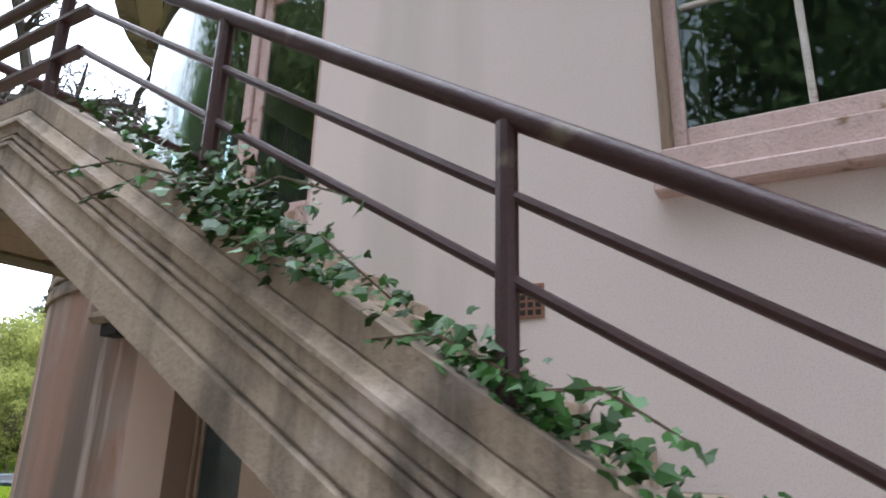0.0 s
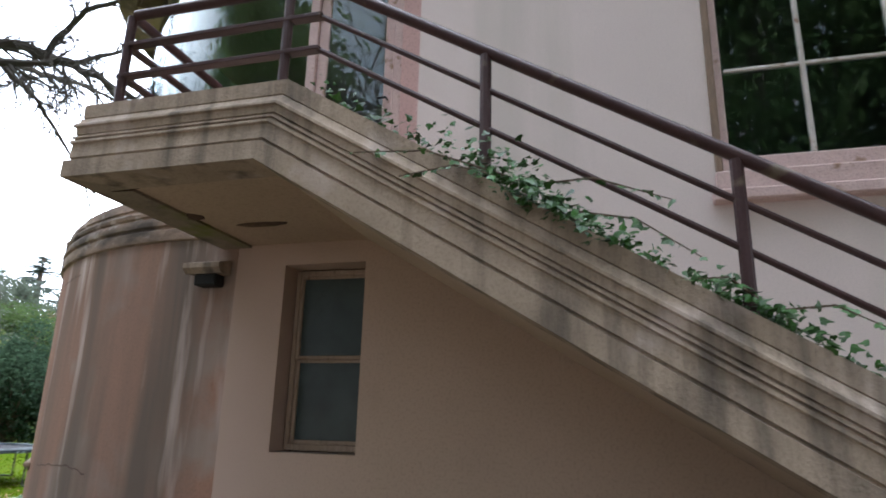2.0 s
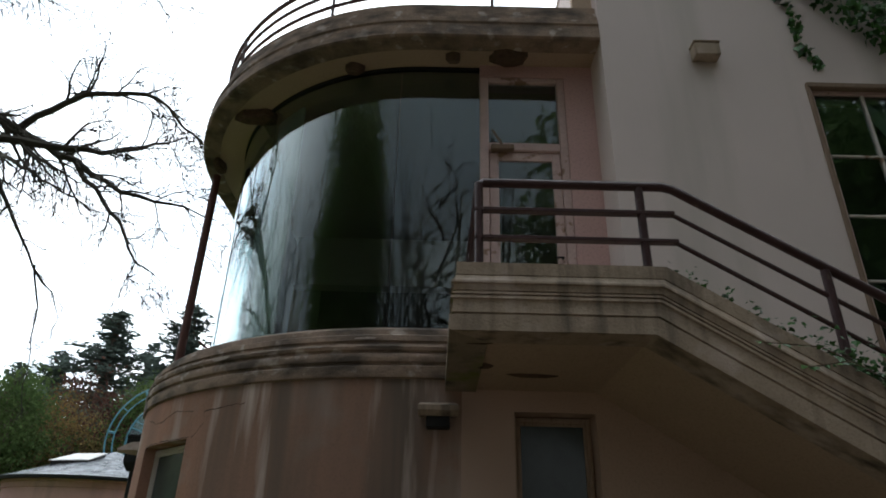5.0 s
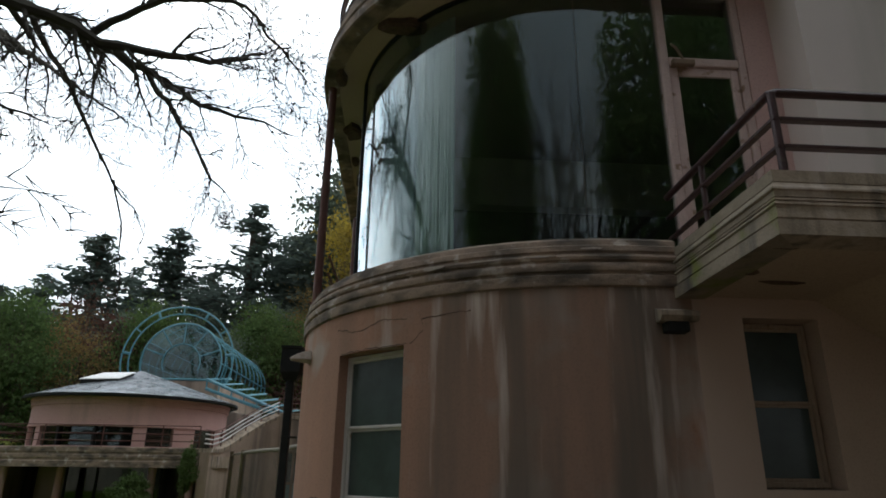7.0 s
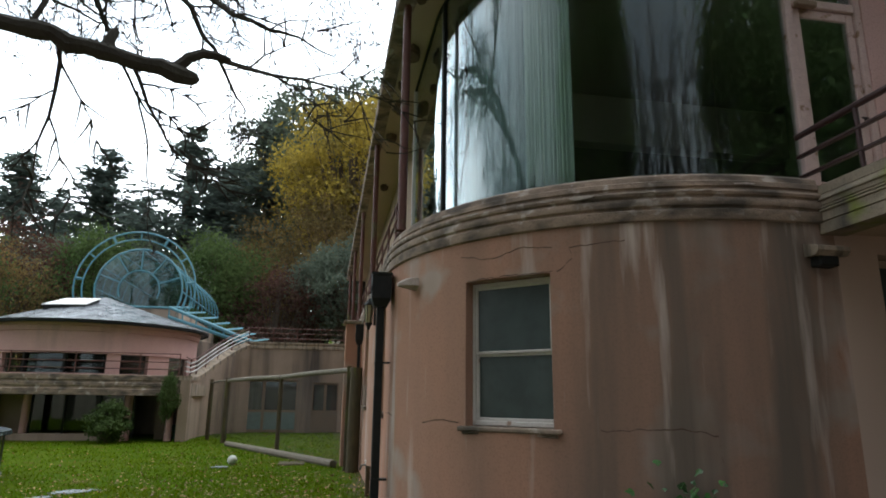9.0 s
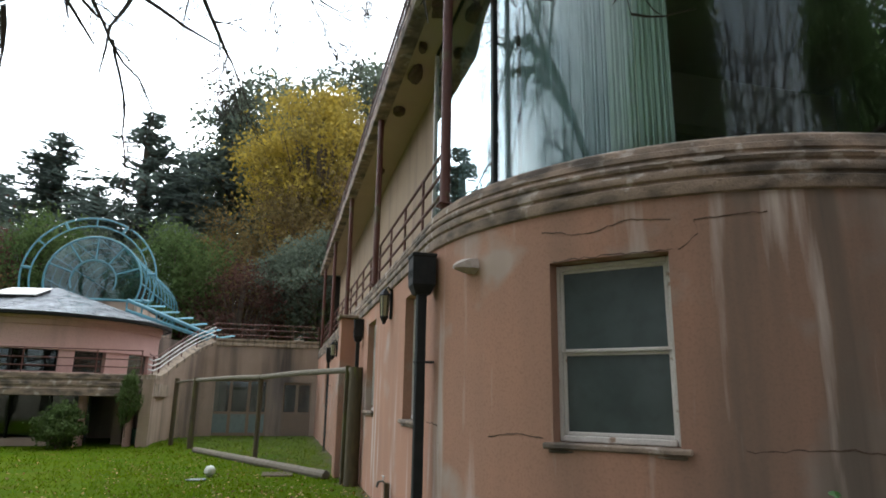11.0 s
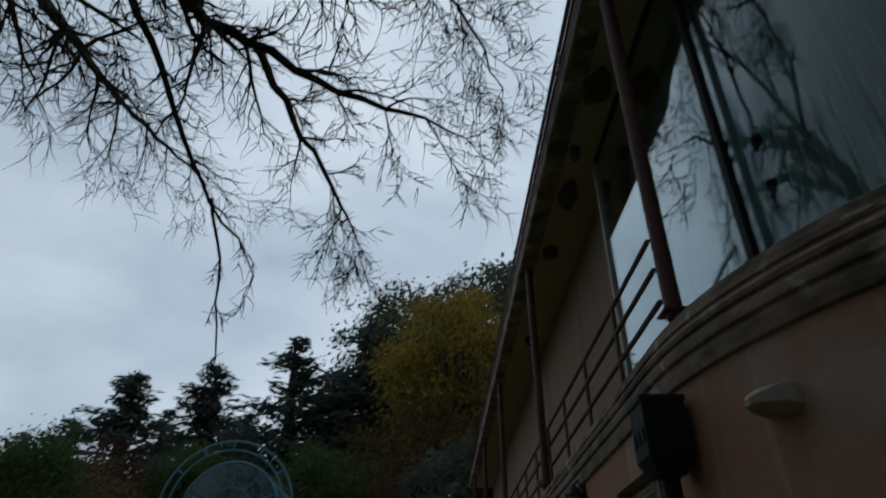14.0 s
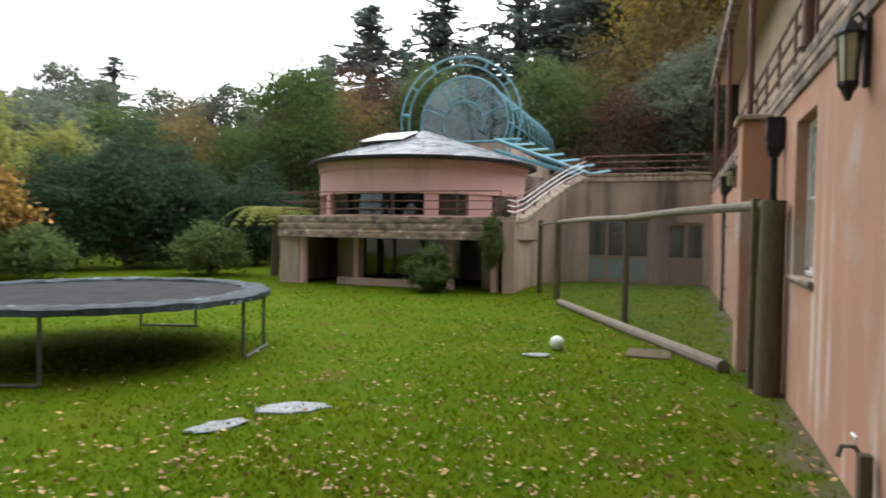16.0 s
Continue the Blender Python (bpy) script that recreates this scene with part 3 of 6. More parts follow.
def sash_window(x, y, rz, w, z0, z1, glass, label, paint, group="sash windows", sill=True):
    """A two-light sash; local x runs across, -y looks out, the frame's face lies at y = 0."""
    win = local(thing("sash_window", label, "window", group), x, y, rz)
    h, zm = w / 2, z0 + (z1 - z0) * 0.49
    fr = Geo().box(-h, -h + FW, -0.02, 0.07, z0, z1, 0.008).box(h - FW, h, -0.02, 0.07, z0, z1, 0.008)
    part("frame", fr.box(-h + FW, h - FW, -0.02, 0.07, z1 - 0.045, z1, 0.008).box(-h + FW, h - FW, -0.03, 0.07, z0, z0 + 0.05, 0.008), paint, win)
    for name, a, b, y0 in (("upper_sash", zm, z1 - 0.045, 0.012), ("lower_sash", z0 + 0.05, zm, 0.034)):
        s = Geo().box(-h + FW, -h + FW + 0.03, y0 - 0.02, y0 + 0.02, a, b, 0.005).box(h - FW - 0.03, h - FW, y0 - 0.02, y0 + 0.02, a, b, 0.005)
        s.box(-h + FW + 0.03, h - FW - 0.03, y0 - 0.02, y0 + 0.02, a, a + 0.03, 0.005).box(-h + FW + 0.03, h - FW - 0.03, y0 - 0.02, y0 + 0.02, b - 0.026, b, 0.005)
        sash = part(name, s, paint, win)
        part("pane", Geo().box(-h + FW + 0.026, h - FW - 0.026, y0 - 0.004, y0 + 0.004, a + 0.026, b - 0.022), glass, sash)
    # a near-black sheet added behind the panes as the room's shade
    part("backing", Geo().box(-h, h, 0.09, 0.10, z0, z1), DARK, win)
    if sill:
        part("sill", Geo().box(-h - 0.09, h + 0.09, -0.18, 0.0, z0 - 0.055, z0 - 0.005, 0.012).box(-h - 0.05, h + 0.05, -0.15, -0.02, z0 - 0.085, z0 - 0.057, 0.008), LEDGE_MAT, win,
             "stained concrete sill")
    return win


def opening_window(key, glass, label, paint, group="sash windows", depth=0.13):
    s0, s1, z0, z1 = OPEN[key]
    s = (s0 + s1) / 2
    (ax, ay), (bx, by) = front(s0), front(s1)
    mx, my = (ax + bx) / 2, (ay + by) / 2
    ox, oy = front(s, 1.0)
    nx, ny = front(s)
    nx, ny = ox - nx, oy - ny
    rz = math.degrees(math.atan2(ny, nx)) + 90
    w = math.hypot(ax - bx, ay - by)
    return sash_window(mx - nx * depth, my - ny * depth, rz, w - 0.02, z0 + 0.01, z1 - 0.01, glass, label, paint, group)


opening_window("stair", GLASS_BLIND, "narrow faded timber sash window below the landing", FRAME_BEIGE, depth=0.21)
opening_window("corner", GLASS_BLIND, "white sash window with blinded panes in the round corner", FRAME_WHITE)
opening_window("first", GLASS_FROST, "white flaking sash window with frosted panes beside a downpipe", FRAME_WHITE)
opening_window("second", GLASS_FROST, "white sash window with frosted panes in the long wall", FRAME_WHITE)
opening_window("third", GLASS_FROST, "white sash window with frosted panes beyond the fence", FRAME_WHITE)
opening_window("far", GLASS_FROST, "white sash window with frosted panes beyond the fence", FRAME_WHITE)

# tall window with small panes
tw = thing("tall_window", "tall many-paned white window half hidden by ivy", "window")
x0, x1, z0, z1 = WIN
yf = SY + 0.05
cols, rows_z = [8.762, 9.296, 9.861, 10.416], [3.503, 4.186, 4.891, 5.605, 6.406]
fr = Geo().box(x0, cols[0], yf, yf + 0.1, z0, z1, 0.01).box(cols[3], x1, yf, yf + 0.1, z0, z1, 0.01).box(cols[0], cols[3], yf, yf + 0.1, rows_z[4], z1, 0.01).box(cols[0], cols[3], yf, yf + 0.1, z0, rows_z[0], 0.01)
part("frame", fr, FRAME_PINK, tw)
part("outer_architrave", Geo().box(x0 - 0.005, x0 + 0.045, SY - 0.02, yf, z0, z1, 0.008).box(x0, x1, SY - 0.03, yf, z1 - 0.05, z1 + 0.02, 0.01), FRAME_BROWN, tw, "bare brown timber edge")
for x in cols[1:3]:
    part("mullion", Geo().box(x - 0.016, x + 0.016, yf + 0.005, yf + 0.06, rows_z[0], rows_z[4], 0.006), FRAME_WHITE, tw)
for z in rows_z[1:4]:
    for a, b in zip(cols, cols[1:]):
        part("glazing_bar", Geo().box(a + 0.017, b - 0.017, yf + 0.012, yf + 0.055, z - 0.013, z + 0.013, 0.005), FRAME_WHITE, tw)
for a, b in zip(cols, cols[1:]):
    for c, d in zip(rows_z, rows_z[1:]):
        part("pane", Geo().box(a, b, yf + 0.03, yf + 0.036, c, d), GLASS, tw)
part("sill", Geo().box(x0 - 0.04, x1 + 0.05, SY - 0.10, yf + 0.08, 3.14, 3.226, 0.012).box(x0 - 0.01, x1 + 0.02, SY - 0.05, yf, 3.23, 3.37, 0.012), FRAME_PINK, tw, "pink painted deep sill")
# drapes behind it
g = Geo()
for k in range(13):
    v = k / 12
    left = 10.38 - 0.95 * v ** 1.6 + 0.06 * math.sin(v * 5)
    for i in range(60):
        u = i / 59
        g.v.append((left + (10.5 - left) * u, 0.46 + 0.03 * math.sin(u * 44), 3.6 + 2.85 * v))
g.f = [(k * 60 + i, k * 60 + i + 1, (k + 1) * 60 + i + 1, (k + 1) * 60 + i) for k in range(12) for i in range(59)]
cur = tagged(new("curtain", g.mesh("curtain", CURTAIN, True, False)), "faded green curtain drawn aside behind the tall window", "curtain")
cur.modifiers.new("thickness", "SOLIDIFY").thickness = 0.006
# window low beside the stairs
x0, x1, z0, z1 = LOW
sash_window((x0 + x1) / 2, SY + 0.1, 0, x1 - x0, z0, z1, GLASS, "dark sash window low beside the stairs", FRAME_BROWN, sill=False)

# curved upper window
GX, GY, GR = 4.5, 3.66, 2.9
GARC = GR * math.pi / 2


def pane_at(s, off=0.0):
    if s < 0:
        return GX - s, GY - GR - off
    if s < GARC:
        a = radians(270) - s / GR
        return GX + (GR + off) * math.cos(a), GY + (GR + off) * math.sin(a)
    return GX - GR - off, GY + s - GARC


def curve_band(geo, s0, s1, prof, ds=0.12):
    k = max(2, math.ceil((s1 - s0) / ds))
    return geo.loft([[(*pane_at(s0 + (s1 - s0) * i / k, o), z) for o, z in prof] for i in range(k + 1)])


cw = thing("curved_window", "large curved plate glass window reflecting sky and bare trees", "window")
GZ0, GZ1 = 3.55, 7.06
JOINTS = [-0.63, 0.32, 2.2, 4.05, GARC + 2.25]
for a, b in zip(JOINTS, JOINTS[1:]):
    part("pane", curve_band(Geo(), a + 0.004, b - 0.004, [(0, GZ0), (0, GZ1), (-0.012, GZ1), (-0.012, GZ0)], 0.06), GLASS_BIG, cw, smooth=True)
part("header", curve_band(Geo(), JOINTS[0], JOINTS[-1], [(0.02, GZ1), (0.02, 7.095), (-0.04, 7.095), (-0.04, GZ1)]), BLACK_PIPE, cw, "thin dark head bead", smooth=True)
s = JOINTS[3]
part("mullion", curve_band(Geo(), s - 0.03, s + 0.03, [(0.03, GZ0), (0.03, GZ1), (-0.05, GZ1), (-0.05, GZ0)], 0.05), BLACK_PIPE, cw, "dark mullion")
part("end_post", curve_band(Geo(), JOINTS[-1], JOINTS[-1] + 0.06, [(0.03, GZ0), (0.03, 7.09), (-0.06, 7.09), (-0.06, GZ0)], 0.05), FRAME_WHITE, cw)
part("bottom_bead", curve_band(Geo(), JOINTS[0], JOINTS[-1], [(0.025, GZ0 - 0.05), (0.025, GZ0 + 0.05), (-0.03, GZ0 + 0.05), (-0.03, GZ0 - 0.05)]), FRAME_BROWN, cw)
for ob in cw.children:
    if ob.name.startswith("pane"):
        ob.visible_shadow = False


def drape(name, s0, s1, off, amp, waves, material, label):
    g, n, k = Geo(), 150, 6
    for j in range(k + 1):
        for i in range(n + 1):
            u = i / n
            s = s0 + (s1 - s0) * u
            w = amp * (math.sin(u * waves * 6.283) + 0.4 * math.sin(u * waves * 15.1 + 1)) * (1 - 0.25 * j / k)
            g.v.append((*pane_at(s, off + w), 3.52 + 3.53 * j / k))
    g.f = [(j * (n + 1) + i, j * (n + 1) + i + 1, (j + 1) * (n + 1) + i + 1, (j + 1) * (n + 1) + i) for j in range(k) for i in range(n)]
    ob = tagged(new(name, g.mesh(name, material, True, False)), label, "curtain")
    ob.modifiers.new("thickness", "SOLIDIFY").thickness = 0.006
    return ob


drape("curtain", 1.90, 2.55, -0.22, 0.035, 11, CURTAIN, "pale green pleated curtain hanging in the curved window")
drape("sheer_curtain", 2.5, 4.0, -0.34, 0.022, 26, SHEER, "white sheer curtain behind the curved window")
drape("sheer_curtain", 4.1, 6.6, -0.34, 0.022, 30, SHEER, "white sheer curtain behind the curved window")
# a deep beam crosses the dim room
# its beige is lightened in colour to read as lit from the window
solid("wall_bulkhead", Geo().box(2.1, 8.59, 5.0, 5.3, 5.95, 6.86), mat("lit_beige_plaster", (0.70, 0.58, 0.43), 0.9, (0.62, 0.51, 0.37), 1.5, 40, 0.1), "beige plastered beam across the dim room", "beam")

# balcony door with its fanlight
dr = thing("door_1", "white painted glazed door with a fanlight above the landing", "door", kind="structure")
yd = 0.74
fr = Geo().box(5.12, 5.22, yd - 0.03, yd + 0.08, 3.5, 6.93, 0.01).box(6.03, 6.12, yd - 0.03, yd + 0.08, 3.5, 6.93, 0.01).box(5.22, 6.03, yd - 0.03, yd + 0.08, 6.86, 6.93, 0.01)
part("door_frame", fr.box(5.22, 6.03, yd - 0.03, yd + 0.08, 5.88, 5.99, 0.01), FRAME_PINK, dr)
part("fanlight", Geo().box(5.22, 6.03, yd + 0.02, yd + 0.028, 5.99, 6.86), GLASS_BIG, dr)
leaf = Geo().box(5.225, 5.33, yd, yd + 0.045, 3.52, 5.875, 0.008).box(5.93, 6.025, yd, yd + 0.045, 3.52, 5.875, 0.008)
leaf = part("door_leaf", leaf.box(5.33, 5.93, yd, yd + 0.045, 5.76, 5.875, 0.008).box(5.33, 5.93, yd, yd + 0.045, 3.52, 3.78, 0.008), FRAME_PINK, dr)
part("door_pane", Geo().box(5.33, 5.93, yd + 0.018, yd + 0.026, 3.78, 5.76), GLASS_BIG, leaf)
part("door_handle", Geo().tube([(5.98, yd - 0.05, 4.55), (5.90, yd - 0.05, 4.55)], 0.012).tube([(5.98, yd + 0.01, 4.55), (5.98, yd - 0.05, 4.55)], 0.01), BLACK_PIPE, leaf)
part("door_closer", Geo().box(5.24, 5.5, yd - 0.09, yd - 0.02, 5.86, 5.93, 0.01).tube([(5.36, yd - 0.08, 5.93), (5.28, yd - 0.1, 6.06), (5.26, yd - 0.05, 6.14)], 0.014), FRAME_BROWN, leaf, "rusty door closer")

# ---- railings ----
SR = thing("stair_railing", "maroon painted tubular steel railing along landing and stairs", "railing")
RY, RX = -1.30, 4.975
HTS = (4.195, 3.97, 3.748)


def rail_line(z):
    xb = 6.335
    drop = (FOOT - xb) * SLOPE
    return [(RX, 0.62, z), (RX, RY + 0.03, z), (RX + 0.03, RY, z), (xb - 0.04, RY, z), (xb + 0.04, RY, z - 0.02), (FOOT, RY, z - drop)]


part("top_rail", Geo().tube(rail_line(HTS[0]), 0.034, 12), RAIL, SR, smooth=True)
for z in HTS[1:]:
    part("rail", Geo().tube([(6.34, RY, z)] + rail_line(z)[4:], 0.017, 8), RAIL, SR, smooth=True)
    part("flat_bar", Geo().box(RX + 0.028, 6.36, RY - 0.032, RY + 0.032, z - 0.014, z + 0.014, 0.004), RAIL, SR)
    part("flat_bar", Geo().box(RX - 0.032, RX + 0.026, RY - 0.03, 0.62, z - 0.014, z + 0.014, 0.004), RAIL, SR)


def rail_top(x):
    return HTS[0] - max(0.0, x - 6.315) * SLOPE


for x in (RX, 6.13, 7.34, 8.505, 9.67, 10.83, 12.0):
    base = LTOP - 0.05 - max(0.0, x - BEND) * SLOPE
    part("post", Geo().tube([(x, RY, base - 0.05), (x, RY, rail_top(x) - 0.01)], 0.031, 10), RAIL, SR, smooth=True)
part("post", Geo().tube([(RX, -0.15, 3.4), (RX, -0.15, HTS[0])], 0.026, 10), RAIL, SR, smooth=True)
# a short green sleeve on the top rail stands for greenish wear
part("tape", Geo().tube([(8.80, RY, rail_top(8.80) + 0.012), (8.835, RY, rail_top(8.835) + 0.012)], 0.022, 10), mat("greenish_wear", (0.04, 0.30, 0.18), 0.5), SR, "small greenish worn mark")

RR = thing("roof_railing", "dark maroon steel railing round the flat roof", "railing")
for dz, r in ((0.26, 0.024), (0.48, 0.024), (0.70, 0.03)):
    part("rail", Geo().tube([(*front(s, -0.14), 7.65 + dz) for s in steps(-1.9, END, 0.2)], r, 8), RAIL, RR, smooth=True)
for s in (-1.82, -0.75, 1.3, 3.2, 5.0, 7.0, 9.0, 11.0, 13.0, 15.0, 17.0, 19.0, 21.0, 23.0):
    x, y = front(s, -0.14)
    part("post", Geo().tube([(x, y, 7.63), (x, y, 8.36)], 0.022, 8), RAIL, RR, smooth=True)
part("end_panel", Geo().box(6.2, 6.44, 0.32, 0.40, 7.66, 8.34, 0.01), RENDER_OCHRE, RR, "faded pink board at the rail's end")

BR = thing("balcony_railing", "rusty brown steel railing along the long balcony", "railing")
for z in (3.95, 4.22, 4.48):
    part("rail", Geo().tube([(1.20, 3.75, z), (1.20, 25.6, z)], 0.022, 8), RAIL_RUST, BR, smooth=True)
for y in [4.9 + 1.3 * i for i in range(16)]:
    part("post", Geo().tube([(1.20, y, 3.6), (1.20, y, 4.48)], 0.02, 8), RAIL_RUST, BR, smooth=True)

col = thing("balcony_column", "slim rust-brown steel column carrying the roof edge", "column", "balcony columns")
part("shaft", Geo().tube([(0, 0, 3.62), (0, 0, 7.09)], 0.06, 14), RAIL_RUST, col, smooth=True)
part("base_plate", Geo().box(-0.09, 0.09, -0.09, 0.09, 3.655, 3.675, 0.004), RAIL_RUST, col)
col.matrix_world = pose(1.12, 3.35, 0)
for y in (8.70, 14.1, 19.4, 24.5):
    copy_thing(col, pose(1.10, y, 0))

# ---- small fittings on the walls ----


def downpipe(y, x=0.87, k=1.0):
    dp = thing("downpipe", "black iron downpipe with a rainwater hopper on the pink wall", "downpipe", "downpipes", at=(x, y, 0))
    part("pipe", Geo().box(-0.05, 0.05, -0.055, 0.055, -0.1, 2.72, 0.01), BLACK_PIPE, dp)
    part("hopper", Geo().loft([[(a * w, b * w, z) for a, b in ((-1, -1), (1, -1), (1, 1), (-1, 1))] for w, z in ((0.08, 2.62), (0.125, 2.72), (0.125, 3.02), (0.135, 3.03), (0.135, 3.06))]), BLACK_PIPE, dp)
    for i in range(3):
        part("stud", Geo().box(-0.135, -0.124, -0.1 + i * 0.08, -0.06 + i * 0.08, 2.8, 2.88, 0.003), BLACK_PIPE, dp)
    for z in (0.5, 1.9):
        part("bracket", Geo().box(-0.056, 0.14, -0.062, 0.062, z, z + 0.022, 0.004), BLACK_PIPE, dp)
    dp.scale = (k, k, 1)
    return dp


downpipe(3.32)
for y in (9.3, 12.9, 16.9):
    downpipe(y, 0.90, 0.68)

lan = thing("wall_lantern", "black wall lantern with yellowed glass on a short bracket", "lantern", "wall lanterns", at=(0.885, 5.98, 0))
part("back_plate", Geo().box(0.1, 0.145, -0.05, 0.05, 2.68, 3.12, 0.01), BLACK_PIPE, lan)
part("arm", Geo().tube([(0.12, 0, 3.08), (0.06, 0, 3.16), (0, 0, 3.12)], 0.014), BLACK_PIPE, lan, smooth=True)
part("roof", Geo().loft([[(math.cos(a * 1.047) * w, math.sin(a * 1.047) * w, z) for a in range(6)] for w, z in ((0.11, 3.02), (0.11, 3.035), (0.05, 3.10), (0.02, 3.13))]), BLACK_PIPE, lan)
part("glass", Geo().loft([[(math.cos(a * 1.047) * w, math.sin(a * 1.047) * w, z) for a in range(6)] for w, z in ((0.065, 2.72), (0.085, 3.02))]), LAMP_GLASS, lan, "yellowed lantern glass")
for a in range(6):
    c, s = math.cos(a * 1.047), math.sin(a * 1.047)
    part("bar", Geo().tube([(0.068 * c, 0.068 * s, 2.72), (0.09 * c, 0.09 * s, 3.02)], 0.008, 5), BLACK_PIPE, lan)
part("foot", Geo().loft([[(math.cos(a * 1.047) * w, math.sin(a * 1.047) * w, z) for a in range(6)] for w, z in ((0.02, 2.60), (0.05, 2.66), (0.08, 2.70), (0.08, 2.72))]), BLACK_PIPE, lan)
lan.scale = (0.8, 0.8, 1)
copy_thing(lan, pose(0.88, 15.2, 0))

sc = thing("wall_spout", "stained concrete hood of a wall spout below the landing", "spout")
part("hood", Geo().loft([[(4.57, 0.235, z0), (4.87, 0.235, z0), (4.89, 0.235 - d, z1), (4.55, 0.235 - d, z1)] for z0, z1, d in ((2.80, 2.79, 0.16), (2.86, 2.83, 0.20), (2.93, 2.87, 0.20))]), CONCRETE, sc)
part("mouth", Geo().box(4.62, 4.82, 0.10, 0.235, 2.70, 2.795, 0.01), BLACK_PIPE, sc)
sc = thing("overflow_spout", "square rendered overflow spout high on the pale wall", "spout")
part("body", Geo().box(7.45, 7.73, SY - 0.15, SY, 6.76, 6.93, 0.012), CONCRETE, sc)
part("lip", Geo().box(7.44, 7.74, SY - 0.16, SY, 6.934, 6.96, 0.01), CONCRETE, sc)
x, y = front(4.28, 0.0)
fx = thing("plaster_bracket", "broken whitish plaster bracket on the round corner", "bracket")
nx, ny = front(4.28, 1.0)
nx, ny = nx - x, ny - y
rings = []
for d, w, h, dz in ((0.0, 0.11, 0.085, 0), (0.08, 0.10, 0.075, 0.0), (0.17, 0.06, 0.045, -0.015), (0.23, 0.02, 0.02, -0.03)):
    rings.append([(x + nx * d - ny * u * w, y + ny * d + nx * u * w, 2.80 + dz + v * h) for u, v in ((-1, -0.6), (0.3, -1), (1, -0.4), (0.8, 0.8), (-0.6, 1))])
part("body", Geo().loft(rings), LIME, fx)
ab = thing("air_brick", "terracotta air brick with square holes in the pale wall", "air brick")
part("face", Geo().box(7.78, 8.045, SY - 0.012, SY + 0.01, 2.62, 2.795, 0.004), TERRACOTTA, ab)
# thin near-black plates on the face stand for the shade in its holes
for i in range(6):
    for j in range(4):
        part("hole", Geo().box(7.797 + i * 0.041, 7.825 + i * 0.041, SY - 0.014, SY - 0.010, 2.636 + j * 0.039, 2.662 + j * 0.039), DARK, ab)
# flaked paint on the moulding
random.seed(8)
FLAKES = [(1.99, 3.415, 0.16, 0.024), (2.35, 3.42, 0.10, 0.010), (2.75, 3.33, 0.14, 0.012), (1.45, 3.42, 0.20, 0.009), (0.95, 3.42, 0.16, 0.009), (3.2, 3.42, 0.09, 0.012), (0.45, 3.50, 0.13, 0.012), (3.65, 3.50, 0.10, 0.012), (1.2, 3.32, 0.08, 0.014),
          (4.1, 3.33, 0.10, 0.012)]
for s0, z0, a, b in FLAKES:
    ring = [(a * math.cos(t * 0.571) * random.uniform(0.6, 1.1), b * math.sin(t * 0.571) * random.uniform(0.5, 1.2)) for t in range(11)]
    g = Geo().loft([[(*front(s0 + u, o), z0 + v) for u, v in ring] for o in (0.0, 0.033 if z0 < 3.45 else 0.005)])
    tagged(new("plaster_flake", g.mesh("plaster_flake", LIME)), "flaking white plaster patch on the curved moulding", "plaster", "flakes on the moulding")
# broken patches in the soffit
random.seed(5)
for x, y, a, b in ((2.2, 1.75, 0.32, 0.13), (3.6, 0.75, 0.12, 0.06), (4.8, 0.52, 0.10, 0.05), (5.45, 0.50, 0.26, 0.10), (1.35, 4.6, 0.16, 0.26), (1.30, 5.7, 0.08, 0.1), (1.38, 6.6, 0.13, 0.3), (1.35, 8.1, 0.12, 0.14),
                   (1.5, 11.5, 0.1, 0.16), (1.28, 3.0, 0.1, 0.2)):
    n = 11
    ring = [(math.cos(t * 6.283 / n) * random.uniform(0.7, 1.15), math.sin(t * 6.283 / n) * random.uniform(0.7, 1.15)) for t in range(n)]
    g = Geo().loft([[(x + u * a * k, y + v * b * k, z) for u, v in ring] for k, z in ((1.0, 7.002), (1.0, 7.092), (0.8, 6.975), (0.4, 6.965))])
    solid("spalled_patch", g, HOLE, "dark broken patch in the ochre soffit", "damage")
for x, y, a, b in ((4.98, -1.15, 0.16, 0.03), (5.45, -0.3, 0.22, 0.04), (5.05, -0.55, 0.07, 0.07)):
    n = 9
    ring = [(math.cos(t * 6.283 / n) * random.uniform(0.7, 1.15), math.sin(t * 6.283 / n) * random.uniform(0.7, 1.15)) for t in range(n)]
    g = Geo().loft([[(x + u * a * k, y + v * b * k, z) for u, v in ring] for k, z in ((1.0, 3.06), (1.0, 3.043), (0.6, 3.03))])
    solid("spalled_patch", g, HOLE, "dark broken patch under the landing", "damage")


def crack(pts, label):
    """A fine jagged crack on the ground floor's face, through (s, z) points."""
    g, line = Geo(), []
    for (a, b), (c, d) in zip(pts, pts[1:]):
        k = max(2, int(math.hypot(c - a, d - b) / 0.05))
        line += [(a + (c - a) * i / k + random.uniform(-0.008, 0.008), b + (d - b) * i / k + random.uniform(-0.010, 0.010)) for i in range(k)]
    w = [0.003 + 0.004 * random.random() for _ in line]
    rings = [[(*front(s, 0.0025), z - h), (*front(s, 0.0025), z + h)] for (s, z), h in zip(line, w)]
    g.loft(rings, closed=False)
    solid("wall_crack", g, HOLE, label, "crack", fix=False)


